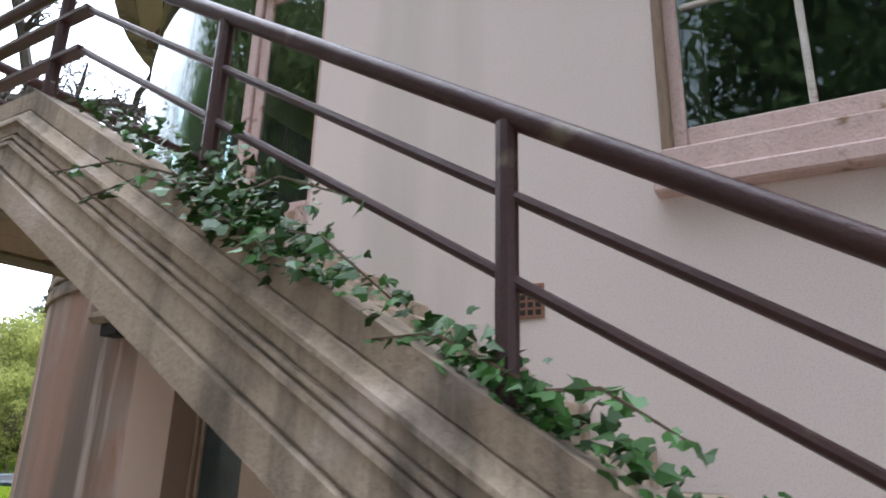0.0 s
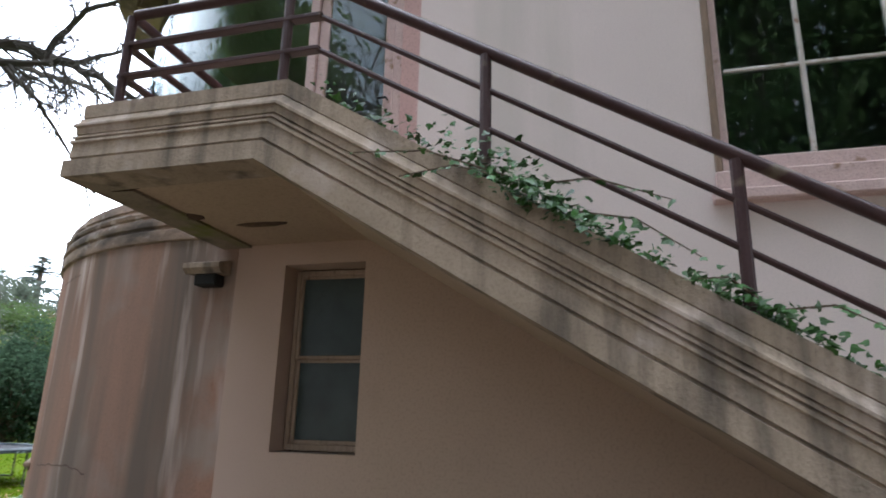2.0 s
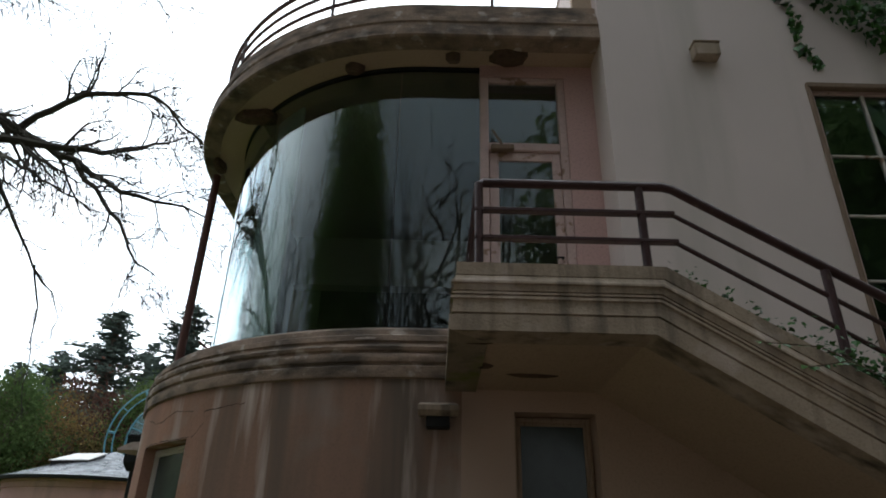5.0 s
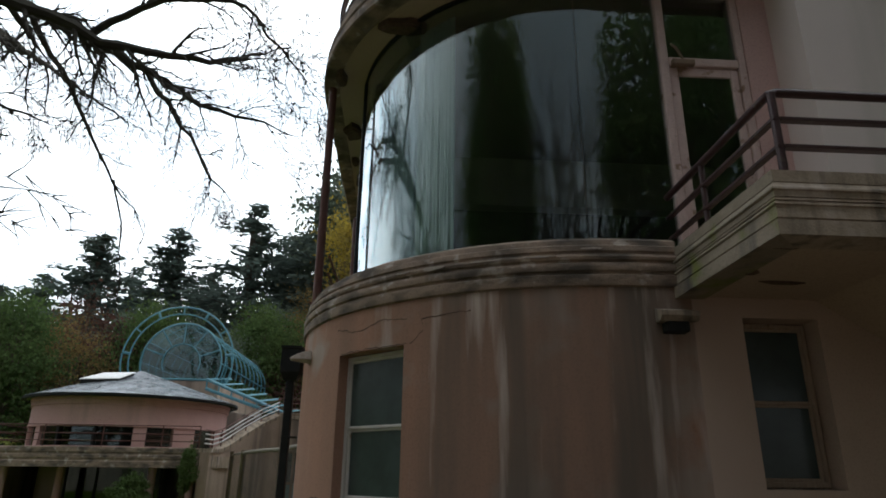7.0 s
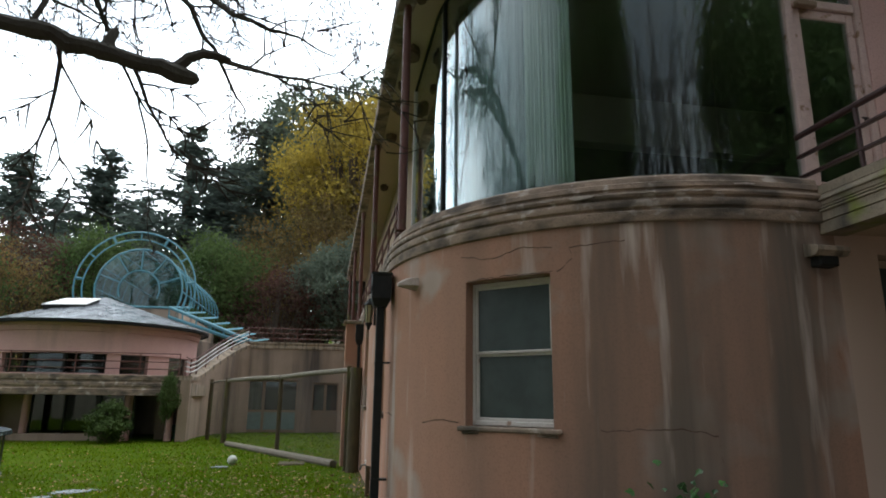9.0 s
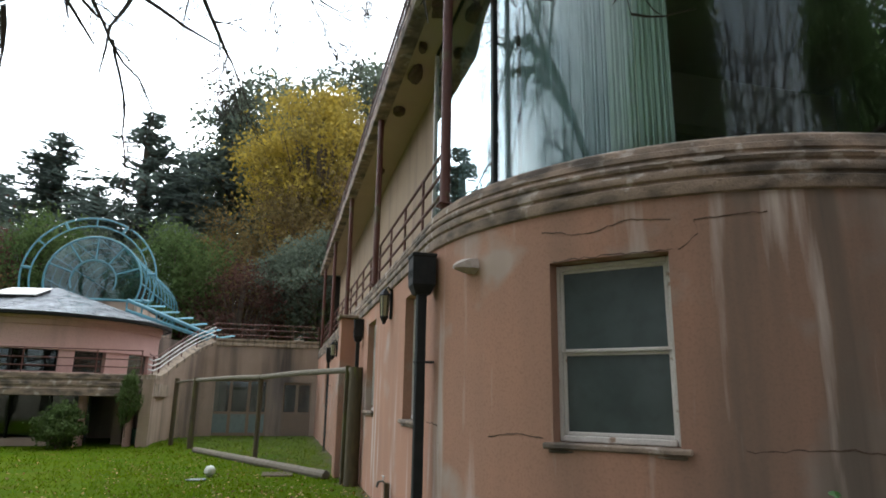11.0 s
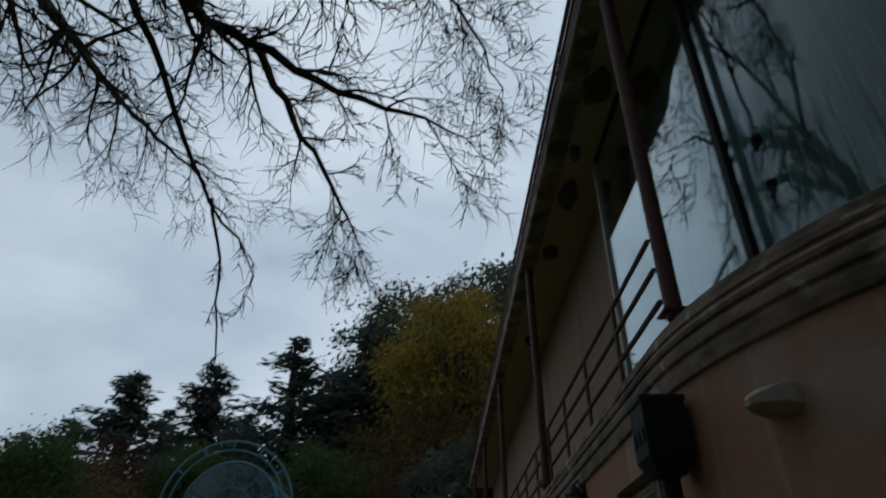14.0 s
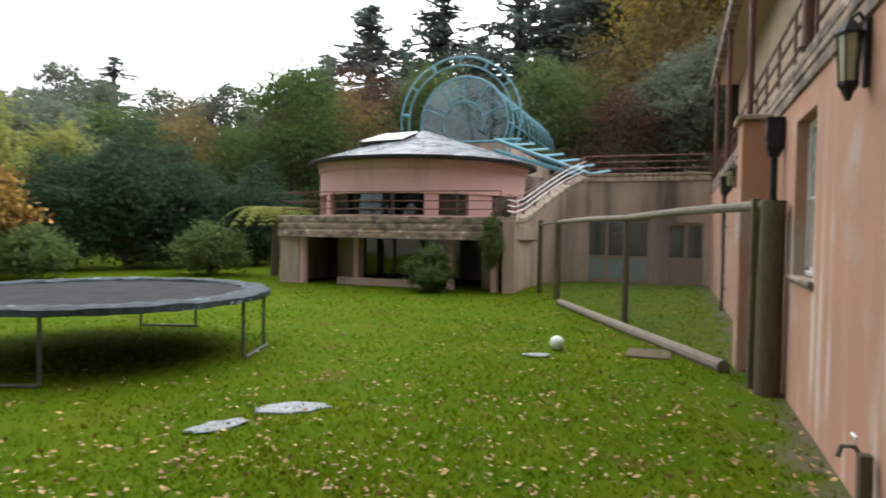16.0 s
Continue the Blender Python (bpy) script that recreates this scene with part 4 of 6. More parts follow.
crack([(2.25, 2.69), (2.1, 2.82), (2.12, 2.93), (1.7, 2.96), (1.55, 2.95)], "jagged dark crack above the corner window")
crack([(2.3, 2.70), (3.35, 2.70)], "dark gap along the corner window's head")
crack([(3.4, 2.98), (3.0, 2.90), (2.6, 2.98), (2.25, 2.93)], "fine crack below the moulding")
crack([(3.42, 1.24), (3.7, 1.25), (4.1, 1.22)], "fine crack beside the corner window's sill")
crack([(1.9, 1.2), (1.2, 1.24), (0.9, 1.18), (0.85, 0.6)], "fine crack across the round corner")
crack([(5.3, 1.3), (4.95, 1.28), (4.9, 0.9)], "fine crack beside the downpipe")

pl = thing("buttress", "pink rendered buttress with a stone cap on the long wall", "buttress", kind="structure")
part("shaft", Geo().box(0.62, 0.998, 10.0, 10.5, -0.3, 3.16, 0.015), RENDER_PINK, pl)
part("cap", Geo().box(0.56, 0.998, 9.94, 10.56, 3.163, 3.23, 0.012), CONCRETE, pl)
tap = thing("garden_tap", "old bent garden tap on a standpipe by the wall", "tap")
part("standpipe", Geo().tube([(0.93, 5.62, -0.05), (0.93, 5.62, 0.42), (0.90, 5.62, 0.46), (0.84, 5.64, 0.45), (0.82, 5.64, 0.38)], 0.016, 8), WIRE, tap, smooth=True)
part("handle", Geo().tube([(0.90, 5.57, 0.52), (0.90, 5.67, 0.52)], 0.012, 6).tube([(0.90, 5.62, 0.46), (0.90, 5.62, 0.52)], 0.008, 6), WHITE_PAINT, tap)
part("stake", Geo().box(0.90, 0.97, 5.48, 5.55, -0.05, 0.45, 0.008), WOOD_POST, tap)

# ---- the round pavilion across the lawn ----
PX, PY, PR = -8.6, 22.2, 3.6
pav = thing("pavilion", "round pink pavilion with a slate cone roof and concrete terrace", "pavilion")


def ring_arc(geo, a0, a1, prof, n=None, cx=PX, cy=PY):
    n = n or max(2, int(abs(a1 - a0) / 6))
    return geo.loft([[(cx + r * math.cos(radians(a0 + (a1 - a0) * i / n)), cy + r * math.sin(radians(a0 + (a1 - a0) * i / n)), z) for r, z in prof] for i in range(n + 1)])


part("upper_wall", ring_arc(Geo(), -190, 20, [(PR, 2.86), (PR + 0.03, 2.87), (PR + 0.03, 2.93), (PR, 2.94), (PR, 3.6), (PR + 0.05, 3.62), (PR + 0.05, 3.78), (PR + 0.09, 3.8), (PR + 0.09, 3.92), (PR - 0.25, 3.92), (PR - 0.25, 2.86)]), PAV_PINK, pav, smooth=True)
part("wall_foot", ring_arc(Geo(), -190, 20, [(PR, 1.9), (PR, 2.2), (PR - 0.25, 2.2), (PR - 0.25, 1.9)]), PAV_PINK, pav)
for a, w in ((-150, 9), (-128, 5), (-110, 1.2), (-88, 1.2), (-64, 7), (-38, 14), (-8, 9), (12, 12)):
    part("pier" if w > 2 else "window_bar", ring_arc(Geo(), a - w / 2, a + w / 2, [(PR - 0.02, 2.2), (PR - 0.02, 2.86), (PR - 0.24, 2.86), (PR - 0.24, 2.2)], 3), PAV_PINK if w > 2 else BLACK_PIPE, pav)
for a0, a1 in ((-145, -131), (-125, -111), (-109, -89), (-87, -68), (-60, -46), (-30, -13)):
    part("window_pane", ring_arc(Geo(), a0, a1, [(PR - 0.12, 2.2), (PR - 0.12, 2.86), (PR - 0.13, 2.86), (PR - 0.13, 2.2)]), GLASS, pav)
# near-black drum added inside the windows in place of a shaded room
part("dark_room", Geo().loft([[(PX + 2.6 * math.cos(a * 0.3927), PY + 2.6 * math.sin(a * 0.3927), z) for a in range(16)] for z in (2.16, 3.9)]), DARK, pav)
# slate cone in courses
roof = part("roof_deck", Geo().loft([[(PX + r * math.cos(radians(a * 7.5)), PY + r * math.sin(radians(a * 7.5)), z) for a in range(48)] for r, z in ((3.86, 3.90), (3.92, 3.95), (0.1, 5.24))]), SLATE, pav)
part("gutter", ring_arc(Geo(), 0, 360, [(3.88, 3.86), (3.99, 3.88), (4.0, 3.96), (3.95, 3.96), (3.93, 3.91), (3.88, 3.90)], 60), BLACK_PIPE, pav)
g = Geo()
COURSES = 15
for c in range(COURSES):
    r0, r1 = 3.98 * (1 - c / COURSES), 3.98 * (1 - (c + 1.12) / COURSES)
    r1 = max(0.02, r1)
    zz = lambda r: 3.965 + (3.98 - r) / 3.98 * 1.31
    n = max(8, int(r0 * 6.283 / 0.32))
    for i in range(n):
        a0, a1 = (i + 0.5 * (c % 2) + 0.03) / n * 6.283, (i + 0.5 * (c % 2) + 0.97) / n * 6.283
        p = [(PX + r * math.cos(a), PY + r * math.sin(a), zz(r) + h) for r, h in ((r0, 0.028), (r1, 0.006)) for a in (a0, a1)]
        q = [(x, y, z - 0.018) for x, y, z in p]
        g.add(p + q, [(0, 1, 3, 2), (0, 4, 5, 1), (0, 2, 6, 4), (1, 5, 7, 3)])
tagged(part("shingles", g, SLATE, roof, fix=False), kind="stuff")
a = radians(-88)
sx, sy = PX + 1.55 * math.cos(a) - 0.6, PY + 1.55 * math.sin(a)
sk = part("skylight", Geo().loft([[(sx - 0.85, sy - 0.5, 4.40 + h), (sx + 0.55, sy - 0.5, 4.44 + h), (sx + 0.7, sy + 0.45, 4.80 + h), (sx - 0.45, sy + 0.45, 4.76 + h)] for h in (0.0, 0.24)]), BLACK_PIPE, pav, "dark raised skylight kerb")
part("skylight_pane", Geo().loft([[(sx - 0.90, sy - 0.55, 4.40 + h), (sx + 0.60, sy - 0.55, 4.44 + h), (sx + 0.74, sy + 0.48, 4.82 + h), (sx - 0.49, sy + 0.48, 4.78 + h)] for h in (0.245, 0.275)]), WHITE_PAINT, sk, "white skylight top")
# terrace with its banded parapet
TX0, TX1, TY = -12.1, -4.65, 18.2
prof = [(0.0, 1.48), (0.05, 1.49), (0.05, 1.68), (0.02, 1.70), (0.02, 1.76), (0.04, 1.78), (0.04, 1.88), (0.01, 1.90), (0.01, 1.96), (0.03, 1.98), (0.03, 2.13), (0.0, 2.15), (-0.22, 2.15), (-0.22, 1.48)]
part("parapet", Geo().loft([[(x, TY + bow - o, z) for o, z in prof] for x, bow in ((TX0, 0.35), (-10.5, 0.08), (-8.4, 0.0), (-6.3, 0.02), (TX1, 0.15))]), LEDGE_MAT, pav, "banded weathered concrete parapet")
part("parapet_side", Geo().loft([[(TX0 - o, y, z) for o, z in prof] for y in (TY + 0.35, 26)]), CONCRETE, pav)
part("terrace_slab", Geo().box(TX0 + 0.2, TX1 + 0.3, TY + 0.3, 26, 1.5, 1.9), CONCRETE, pav)
for x, y, r in ((-11.3, 18.75, 0.14), (-9.72, 19.4, 0.12), (-6.35, 18.9, 0.13), (-4.95, 18.7, 0.12)):
    part("column", Geo().tube([(x, y, -0.1), (x, y, 1.5)], r, 14), PAV_PINK, pav, smooth=True)
for box in ((TX0, TX0 + 0.7, 18.6, 18.85, -0.2, 1.5), (-10.9, -9.9, 20.2, 20.4, -0.2, 1.5), (-10.2, -7.0, 18.95, 19.15, -0.2, 0.22), (TX0, -4.5, 23.0, 23.2, -0.2, 1.5), (TX0, TX0 + 0.2, 18.85, 26, -0.2, 1.5),
            (-5.6, -5.3, 19.6, 20.3, -0.2, 1.5)):
    part("lower_wall", Geo().box(*box), LINK_MAT, pav)
part("lower_glazing", Geo().box(-9.9, -6.5, 20.25, 20.27, 0.2, 1.5), GLASS, pav)
for x in (-9.9, -8.8, -7.65, -6.5):
    part("lower_mullion", Geo().box(x - 0.03, x + 0.03, 20.2, 20.3, -0.1, 1.5), BLACK_PIPE, pav)
tr = thing("terrace_railing", "thin brown steel railing on the terrace parapet", "railing")
for z in (2.36, 2.60, 2.88):
    part("rail", Geo().tube([(TX0 + 0.1, 25, z), (TX0 + 0.1, TY + 0.45, z), (-10.5, TY + 0.2, z), (-8.4, TY + 0.12, z), (-6.3, TY + 0.14, z), (TX1 - 0.1, TY + 0.27, z)], 0.018, 6), RAIL_RUST, tr)
for x, b in ((TX0 + 0.1, 0.45), (-10.0, 0.18), (-8.0, 0.12), (-6.0, 0.16), (TX1 - 0.1, 0.27)):
    part("post", Geo().tube([(x, TY + b, 2.1), (x, TY + b, 2.9)], 0.02, 6), RAIL_RUST, tr)

# curved outside stair up to the roof terrace, and the linking wall
CUR = [(-4.62, 18.3, 2.15), (-4.72, 19.6, 2.16), (-4.74, 20.8, 2.30), (-4.62, 21.9, 2.62), (-4.35, 22.9, 3.02), (-3.95, 23.8, 3.45), (-3.35, 24.45, 3.84)]
rs = thing("ramp_stair", "curved rendered stair wall rising to the roof terrace", "stair wall", kind="structure")
part("wall", Geo().loft([[(x, y, -0.2), (x, y, z - 0.14), (x + 0.3, y + 0.12, z - 0.14), (x + 0.3, y + 0.12, -0.2)] for x, y, z in CUR]), LINK_MAT, rs)
part("coping", Geo().loft([[(x - 0.05, y - 0.02, z - 0.14), (x - 0.05, y - 0.02, z), (x + 0.34, y + 0.14, z), (x + 0.34, y + 0.14, z - 0.14)] for x, y, z in CUR]), CONCRETE, rs)
rr = thing("curved_railing", "curved stair railing, white bars on rusty posts", "railing")
for k, dz in enumerate((0.16, 0.32, 0.48, 0.62)):
    part("rail", Geo().tube([(x + 0.12, y, z + dz) for x, y, z in CUR], 0.026 if k < 3 else 0.02, 6), WHITE_PAINT if k < 3 else RAIL_RUST, rr)
for x, y, z in CUR[1:]:
    part("post", Geo().tube([(x + 0.12, y, z - 0.05), (x + 0.12, y, z + 0.63)], 0.024, 6), RAIL_RUST, rr)
g = Geo()
for a, b, c, d in ((-3.35, -3.15, -0.2, 3.6), (-0.98, -0.35, -0.2, 3.6), (0.8, 1.0, -0.2, 3.6), (-3.15, -0.98, 2.25, 3.6), (-0.35, 0.8, 2.15, 3.6)):
    g.box(a, b, 24.5, 24.8, c, d)
solid("wall_link", g, LINK_MAT, "streaked pinkish wall with glazed doors linking house and pavilion", "wall")
solid("trim_link", Geo().loft([[(x, 24.5 - o, z) for o, z in ((0, 3.58), (0.05, 3.6), (0.05, 3.7), (0.02, 3.72), (0.02, 3.78), (0.06, 3.8), (0.06, 3.88), (-0.3, 3.88), (-0.3, 3.58))] for x in (-3.4, 1.0)]), CONCRETE,
      "stained parapet coping of the linking wall", "moulding")
solid("roof_terrace", Geo().box(-3.4, 1.0, 24.6, 30, 3.4, 3.6), CONCRETE, "flat roof terrace slab", "roof")
lr = thing("terrace_railing", "rusty steel railing on the linking roof terrace", "railing")
for z in (4.05, 4.28, 4.5):
    part("rail", Geo().tube([(-3.3, 24.6, z), (1.0, 24.6, z)], 0.02, 6), RAIL_RUST, lr)
for i in range(5):
    part("post", Geo().tube([(-3.25 + i * 1.05, 24.6, 3.85), (-3.25 + i * 1.05, 24.6, 4.52)], 0.02, 6), RAIL_RUST, lr)
for x0, x1, z1, lab in ((-3.15, -0.98, 2.25, "pale glazed double doors in the linking wall"), (-0.35, 0.8, 2.15, "dark glazed door in the linking wall")):
    gd = thing("glazed_door", lab, "door")
    n = 3 if x1 - x0 > 2 else 2
    w = (x1 - x0) / n
    for i in range(n + 1):
        part("stile", Geo().box(max(x0, x0 + i * w - 0.06), min(x1, x0 + i * w + 0.06), 24.58, 24.66, 0, z1), FRAME_BROWN, gd)
    for i in range(n):
        a, b = x0 + i * w + 0.062, x0 + (i + 1) * w - 0.062
        part("rail", Geo().box(a, b, 24.59, 24.65, 0.85, 0.95).box(a, b, 24.59, 24.65, 0.0, 0.12).box(a, b, 24.59, 24.65, z1 - 0.1, z1), FRAME_BROWN, gd)
        part("pane", Geo().box(a, b, 24.615, 24.622, 0.95, z1 - 0.1), GLASS, gd)
        part("panel", Geo().box(a, b, 24.61, 24.63, 0.12, 0.85), GLASS_FROST if x0 < -1 else FRAME_BROWN, gd)
# the linking room's shade is put into this near-black wall colour
solid("wall_link_back", Geo().box(-3.4, 1.0, 27.5, 27.7, -0.2, 3.4).box(-3.6, -3.4, 24.8, 27.7, -0.2, 3.4), DARK, "rear wall of the linking room, coloured near-black for shade", "wall")
bin_ = thing("planter_tub", "dark green plastic tub beside the stair wall", "tub", at=(-4.95, 19.9, 0))
part("body", Geo().loft([[(r * math.cos(a * 0.524), r * math.sin(a * 0.524), z) for a in range(12)] for r, z in ((0.17, 0.0), (0.22, 0.42), (0.24, 0.44), (0.24, 0.48), (0.2, 0.47), (0.16, 0.1))]), BIN, bin_, smooth=True)
part("rim", Geo().tube([(0.24 * math.cos(a * 0.524), 0.24 * math.sin(a * 0.524), 0.47) for a in range(13)], 0.014, 5), BIN, bin_)

# ---- teal glasshouse with a barrel vault ----
gh = thing("glasshouse", "teal steel glasshouse with a ribbed barrel vault behind the pavilion", "glasshouse")
ax = Vector((0.0, 1.0, 0)).normalized()
side = Vector((ax.y, -ax.x, 0))
O = Vector((-9.05, 28.0, 6.55))


def vault(u, ang, r):
    return O + ax * u + side * (r * math.cos(ang)) + Vector((0, 0, r * math.sin(ang)))


def hoop(u, r, t, a0=-25, a1=205, n=30):
    return Geo().tube([vault(u, radians(a0 + (a1 - a0) * i / n), r) for i in range(n + 1)], t * 0.72, 6)


part("outer_hoop", hoop(-0.6, 2.75, 0.06), TEAL, gh)
part("outer_hoop", hoop(-0.6, 2.38, 0.05), TEAL, gh)
for i in range(9):
    a = radians(-20 + 27.5 * i)
    part("spoke", Geo().tube([vault(-0.6, a, 2.36), vault(-0.6, a, 2.76)], 0.07 if i % 2 else 0.04, 6), TEAL, gh)
part("hoop", hoop(0, 2.02, 0.07), TEAL, gh)
part("front_sill", Geo().tube([vault(0, radians(-25), 2.02), vault(0, radians(205), 2.02)], 0.06, 6), TEAL, gh)
for a in (20, 55, 90, 125, 160):
    part("front_bar", Geo().tube([vault(0, radians(a), 0.95), vault(0, radians(a), 2.02)], 0.04, 6), TEAL, gh)
part("front_bar", Geo().tube([vault(0, radians(-25 + 230 * i / 20), 0.95) for i in range(21)], 0.04, 6), TEAL, gh)
g = Geo()
n = 30
g.v = [tuple(vault(0.02, radians(-25 + 230 * i / n), 2.0)) for i in range(n + 1)]
g.f = [tuple(range(n + 1))]
part("front_pane", g, GLASS_TEAL, gh, fix=False)
LEN = 11.0
for k in range(1, 11):
    part("hoop", hoop(LEN * k / 10, 2.02, 0.035), TEAL, gh)
for a in (0, 30, 60, 90, 120, 150, 180):
    part("purlin", Geo().tube([vault(0, radians(a), 2.02), vault(LEN, radians(a), 2.02)], 0.03, 6), TEAL, gh)
for k in range(5):
    rings = [[vault(u, radians(-25 + 230 * i / n), 2.0) for i in range(n + 1)] for u in (LEN * k / 5 + 0.02, LEN * (k + 1) / 5 - 0.02)]
    part("vault_pane", Geo().loft(rings, closed=False), GLASS_TEAL, gh, fix=False)
part("base_wall", Geo().loft([[O + ax * u + side * (1.85 * v) + Vector((0, 0, z)) for u, v in ((0, -1), (0, 1), (LEN, 1), (LEN, -1))] for z in (-6.6, -0.9)]), LINK_MAT, gh)
# lean-to glazing that falls away beside the vault
A, B = Vector((-7.2, 26.6, 5.55)), Vector((-3.2, 25.4, 3.95))
for dz in (0.0, -0.45):
    part("lean_to_beam", Geo().tube([A + Vector((0, 0, dz)), B + Vector((0, 0, dz * 0.4))], 0.085, 6), TEAL, gh)
for i in range(7):
    p = A.lerp(B, i / 6)
    part("lean_to_rib", Geo().tube([p, p + Vector((0.5, 2.4, 0.35))], 0.045, 6), TEAL, gh)
    part("lean_to_strut", Geo().tube([p, p + Vector((0, 0, -0.45 + 0.045 * i))], 0.04, 6), TEAL, gh)
g = Geo()
g.v = [tuple(A), tuple(B), tuple(B + Vector((0.5, 2.4, 0.35))), tuple(A + Vector((0.5, 2.4, 0.35)))]
g.f = [(0, 1, 2, 3)]
part("lean_to_pane", g, GLASS_TEAL, gh, fix=False)
part("lean_to_wall", Geo().loft([[(A.x, A.y, z0), (B.x, B.y, z1), (B.x + 0.4, B.y + 2.2, z1), (A.x + 0.4, A.y + 2.2, z0)] for z0, z1 in ((-0.3, -0.3), (4.3, 3.5))]), LINK_MAT, gh)

# ---- fence of the side yard ----
fe = thing("yard_fence", "timber post fence with a log rail and chain-link wire", "fence")
F = [Vector((0.80, 8.95, 0)), Vector((-0.98, 13.4, 0)), Vector((-2.98, 17.63, 0)), Vector((-3.75, 19.2, 0))]
part("gate_post", Geo().tube([(0.84, 8.86, -0.2), (0.84, 8.86, 1.2), (0.85, 8.86, 2.10)], [0.135, 0.13, 0.125], 12), WOOD_POST, fe, "mossy round timber post", smooth=True)
part("gate_post", Geo().box(0.66, 0.75, 9.02, 9.14, -0.2, 2.14, 0.01), WOOD_POST, fe)
for p, r in ((F[1], 0.06), (F[2], 0.085), (F[3], 0.07)):
    part("post", Geo().tube([(p.x, p.y, -0.2), (p.x, p.y, 2.08)], r, 10), WOOD_POST, fe, smooth=True)
for a, b, z0, z1 in ((F[0], F[1], 2.06, 2.02), (F[1], F[2], 2.02, 2.0), (F[2], F[3], 2.0, 1.95)):
    part("top_rail", Geo().tube([(a.x, a.y, z0), ((a.x + b.x) / 2, (a.y + b.y) / 2, (z0 + z1) / 2 + 0.02), (b.x, b.y, z1)], 0.06 if a is not F[2] else 0.03, 10), WOOD_GREY, fe, "weathered log rail", smooth=True)
part("ground_log", Geo().tube([(0.47, 9.84, 0.07), (-0.9, 12.6, 0.075), (-2.69, 16.37, 0.07)], [0.09, 0.088, 0.08], 10), WOOD_GREY, fe, "weathered log on the ground", smooth=True)
g = Geo()
for a, b in ((F[0], F[1]), (F[1], F[2]), (F[2], F[3])):
    L = (b - a).length
    d = (b - a) / L
    st = 0.11
    for k in range(int((L + 1.9) / st)):
        for sgn in (1, -1):
            u0 = -1.9 + k * st if sgn > 0 else k * st
            u1 = u0 + 1.9 * sgn
            z0, z1 = 0.12, 2.0
            lo, hi = min(u0, u1), max(u0, u1)
            if hi <= 0 or lo >= L:
                continue
            f0, f1 = (max(lo, 0) - u0) / (u1 - u0), (min(hi, L) - u0) / (u1 - u0)
            p, q = [(a.x + d.x * (u0 + (u1 - u0) * f), a.y + d.y * (u0 + (u1 - u0) * f), z0 + (z1 - z0) * f) for f in (f0, f1)]
            g.tube([p, q], 0.0020, 3, False)
tagged(part("wire_mesh", g, WIRE, fe, "fine diamond chain-link wire", fix=False), kind="stuff")
pb = thing("paving_slab", "mossy paving slab sunk beside the fence", "slab")
part("slab", Geo().box(-0.75, -0.15, 10.35, 11.0, -0.03, 0.03, 0.012), WOOD_POST, pb)

# ---- things on the lawn ----
tp = thing("trampoline", "large round trampoline with a worn blue-grey edge pad on the lawn", "trampoline", at=(-7.55, 7.8, 0))
TR = 2.2
circ = lambda r, z, n=48: [(r * math.cos(i * 6.2832 / n), r * math.sin(i * 6.2832 / n), z) for i in range(n)]
part("jumping_mat", Geo().loft([circ(0.05, 0.79), circ(1.0, 0.795), circ(TR - 0.32, 0.81), circ(TR - 0.32, 0.80), circ(0.05, 0.78)], caps=True), RUBBER, tp, smooth=True)
random.seed(3)
rings = []
ragged = [1.0 + 0.05 * noise.noise((i * 0.31, 2.0, 5.0)) + random.uniform(-0.012, 0.02) for i in range(96)]
for r, z in ((TR - 0.36, 0.815), (TR - 0.33, 0.845), (TR - 0.05, 0.85), (TR + 0.03, 0.83), (TR + 0.04, 0.76), (TR + 0.02, 0.76), (TR - 0.02, 0.81), (TR - 0.33, 0.815)):
    rings.append([(x * k + random.uniform(-0.012, 0.012), y * k + random.uniform(-0.012, 0.012), zz + random.uniform(-0.012, 0.014)) for (x, y, zz), k in zip(circ(r, z, 96), ragged if r < TR - 0.2 else [1.0] * 96)])
part("edge_pad", Geo().loft(rings, caps=False), PAD, tp, "worn blue-grey vinyl edge pad", smooth=True)
part("frame_ring", Geo().tube(circ(TR - 0.02, 0.775) + [(TR - 0.02, 0, 0.775)], 0.024, 8), GALV, tp, smooth=True)
for k in range(4):
    a0 = radians(20 + 90 * k)
    ps = [((TR - 0.05) * math.cos(a0 + d), (TR - 0.05) * math.sin(a0 + d)) for d in (-0.22, 0.22)]
    for x, y in ps:
        part("leg", Geo().tube([(x, y, 0.77), (x, y, 0.03)], 0.022, 8), GALV, tp, smooth=True)
    (x0, y0), (x1, y1) = ps
    part("foot_bar", Geo().tube([(x0, y0, 0.06), (x0 * 1.02, y0 * 1.02, 0.025), (x1 * 1.02, y1 * 1.02, 0.025), (x1, y1, 0.06)], 0.022, 8), GALV, tp, smooth=True)
bl = thing("ball", "white toy ball lying on the grass", "ball", at=(-1.73, 10.5, 0.105))
b = bmesh.new()
bmesh.ops.create_icosphere(b, subdivisions=3, radius=0.105)
g = Geo().add([v.co for v in b.verts], [[v.index for v in f.verts] for f in b.faces])
b.free()
part("skin", g, BALL, bl, smooth=True)
part("seam", Geo().tube([(0.106 * math.cos(i * 0.2618), 0.106 * math.sin(i * 0.2618) * 0.6, 0.106 * math.sin(i * 0.2618) * 0.8) for i in range(25)], 0.002, 4), SHEET, bl)


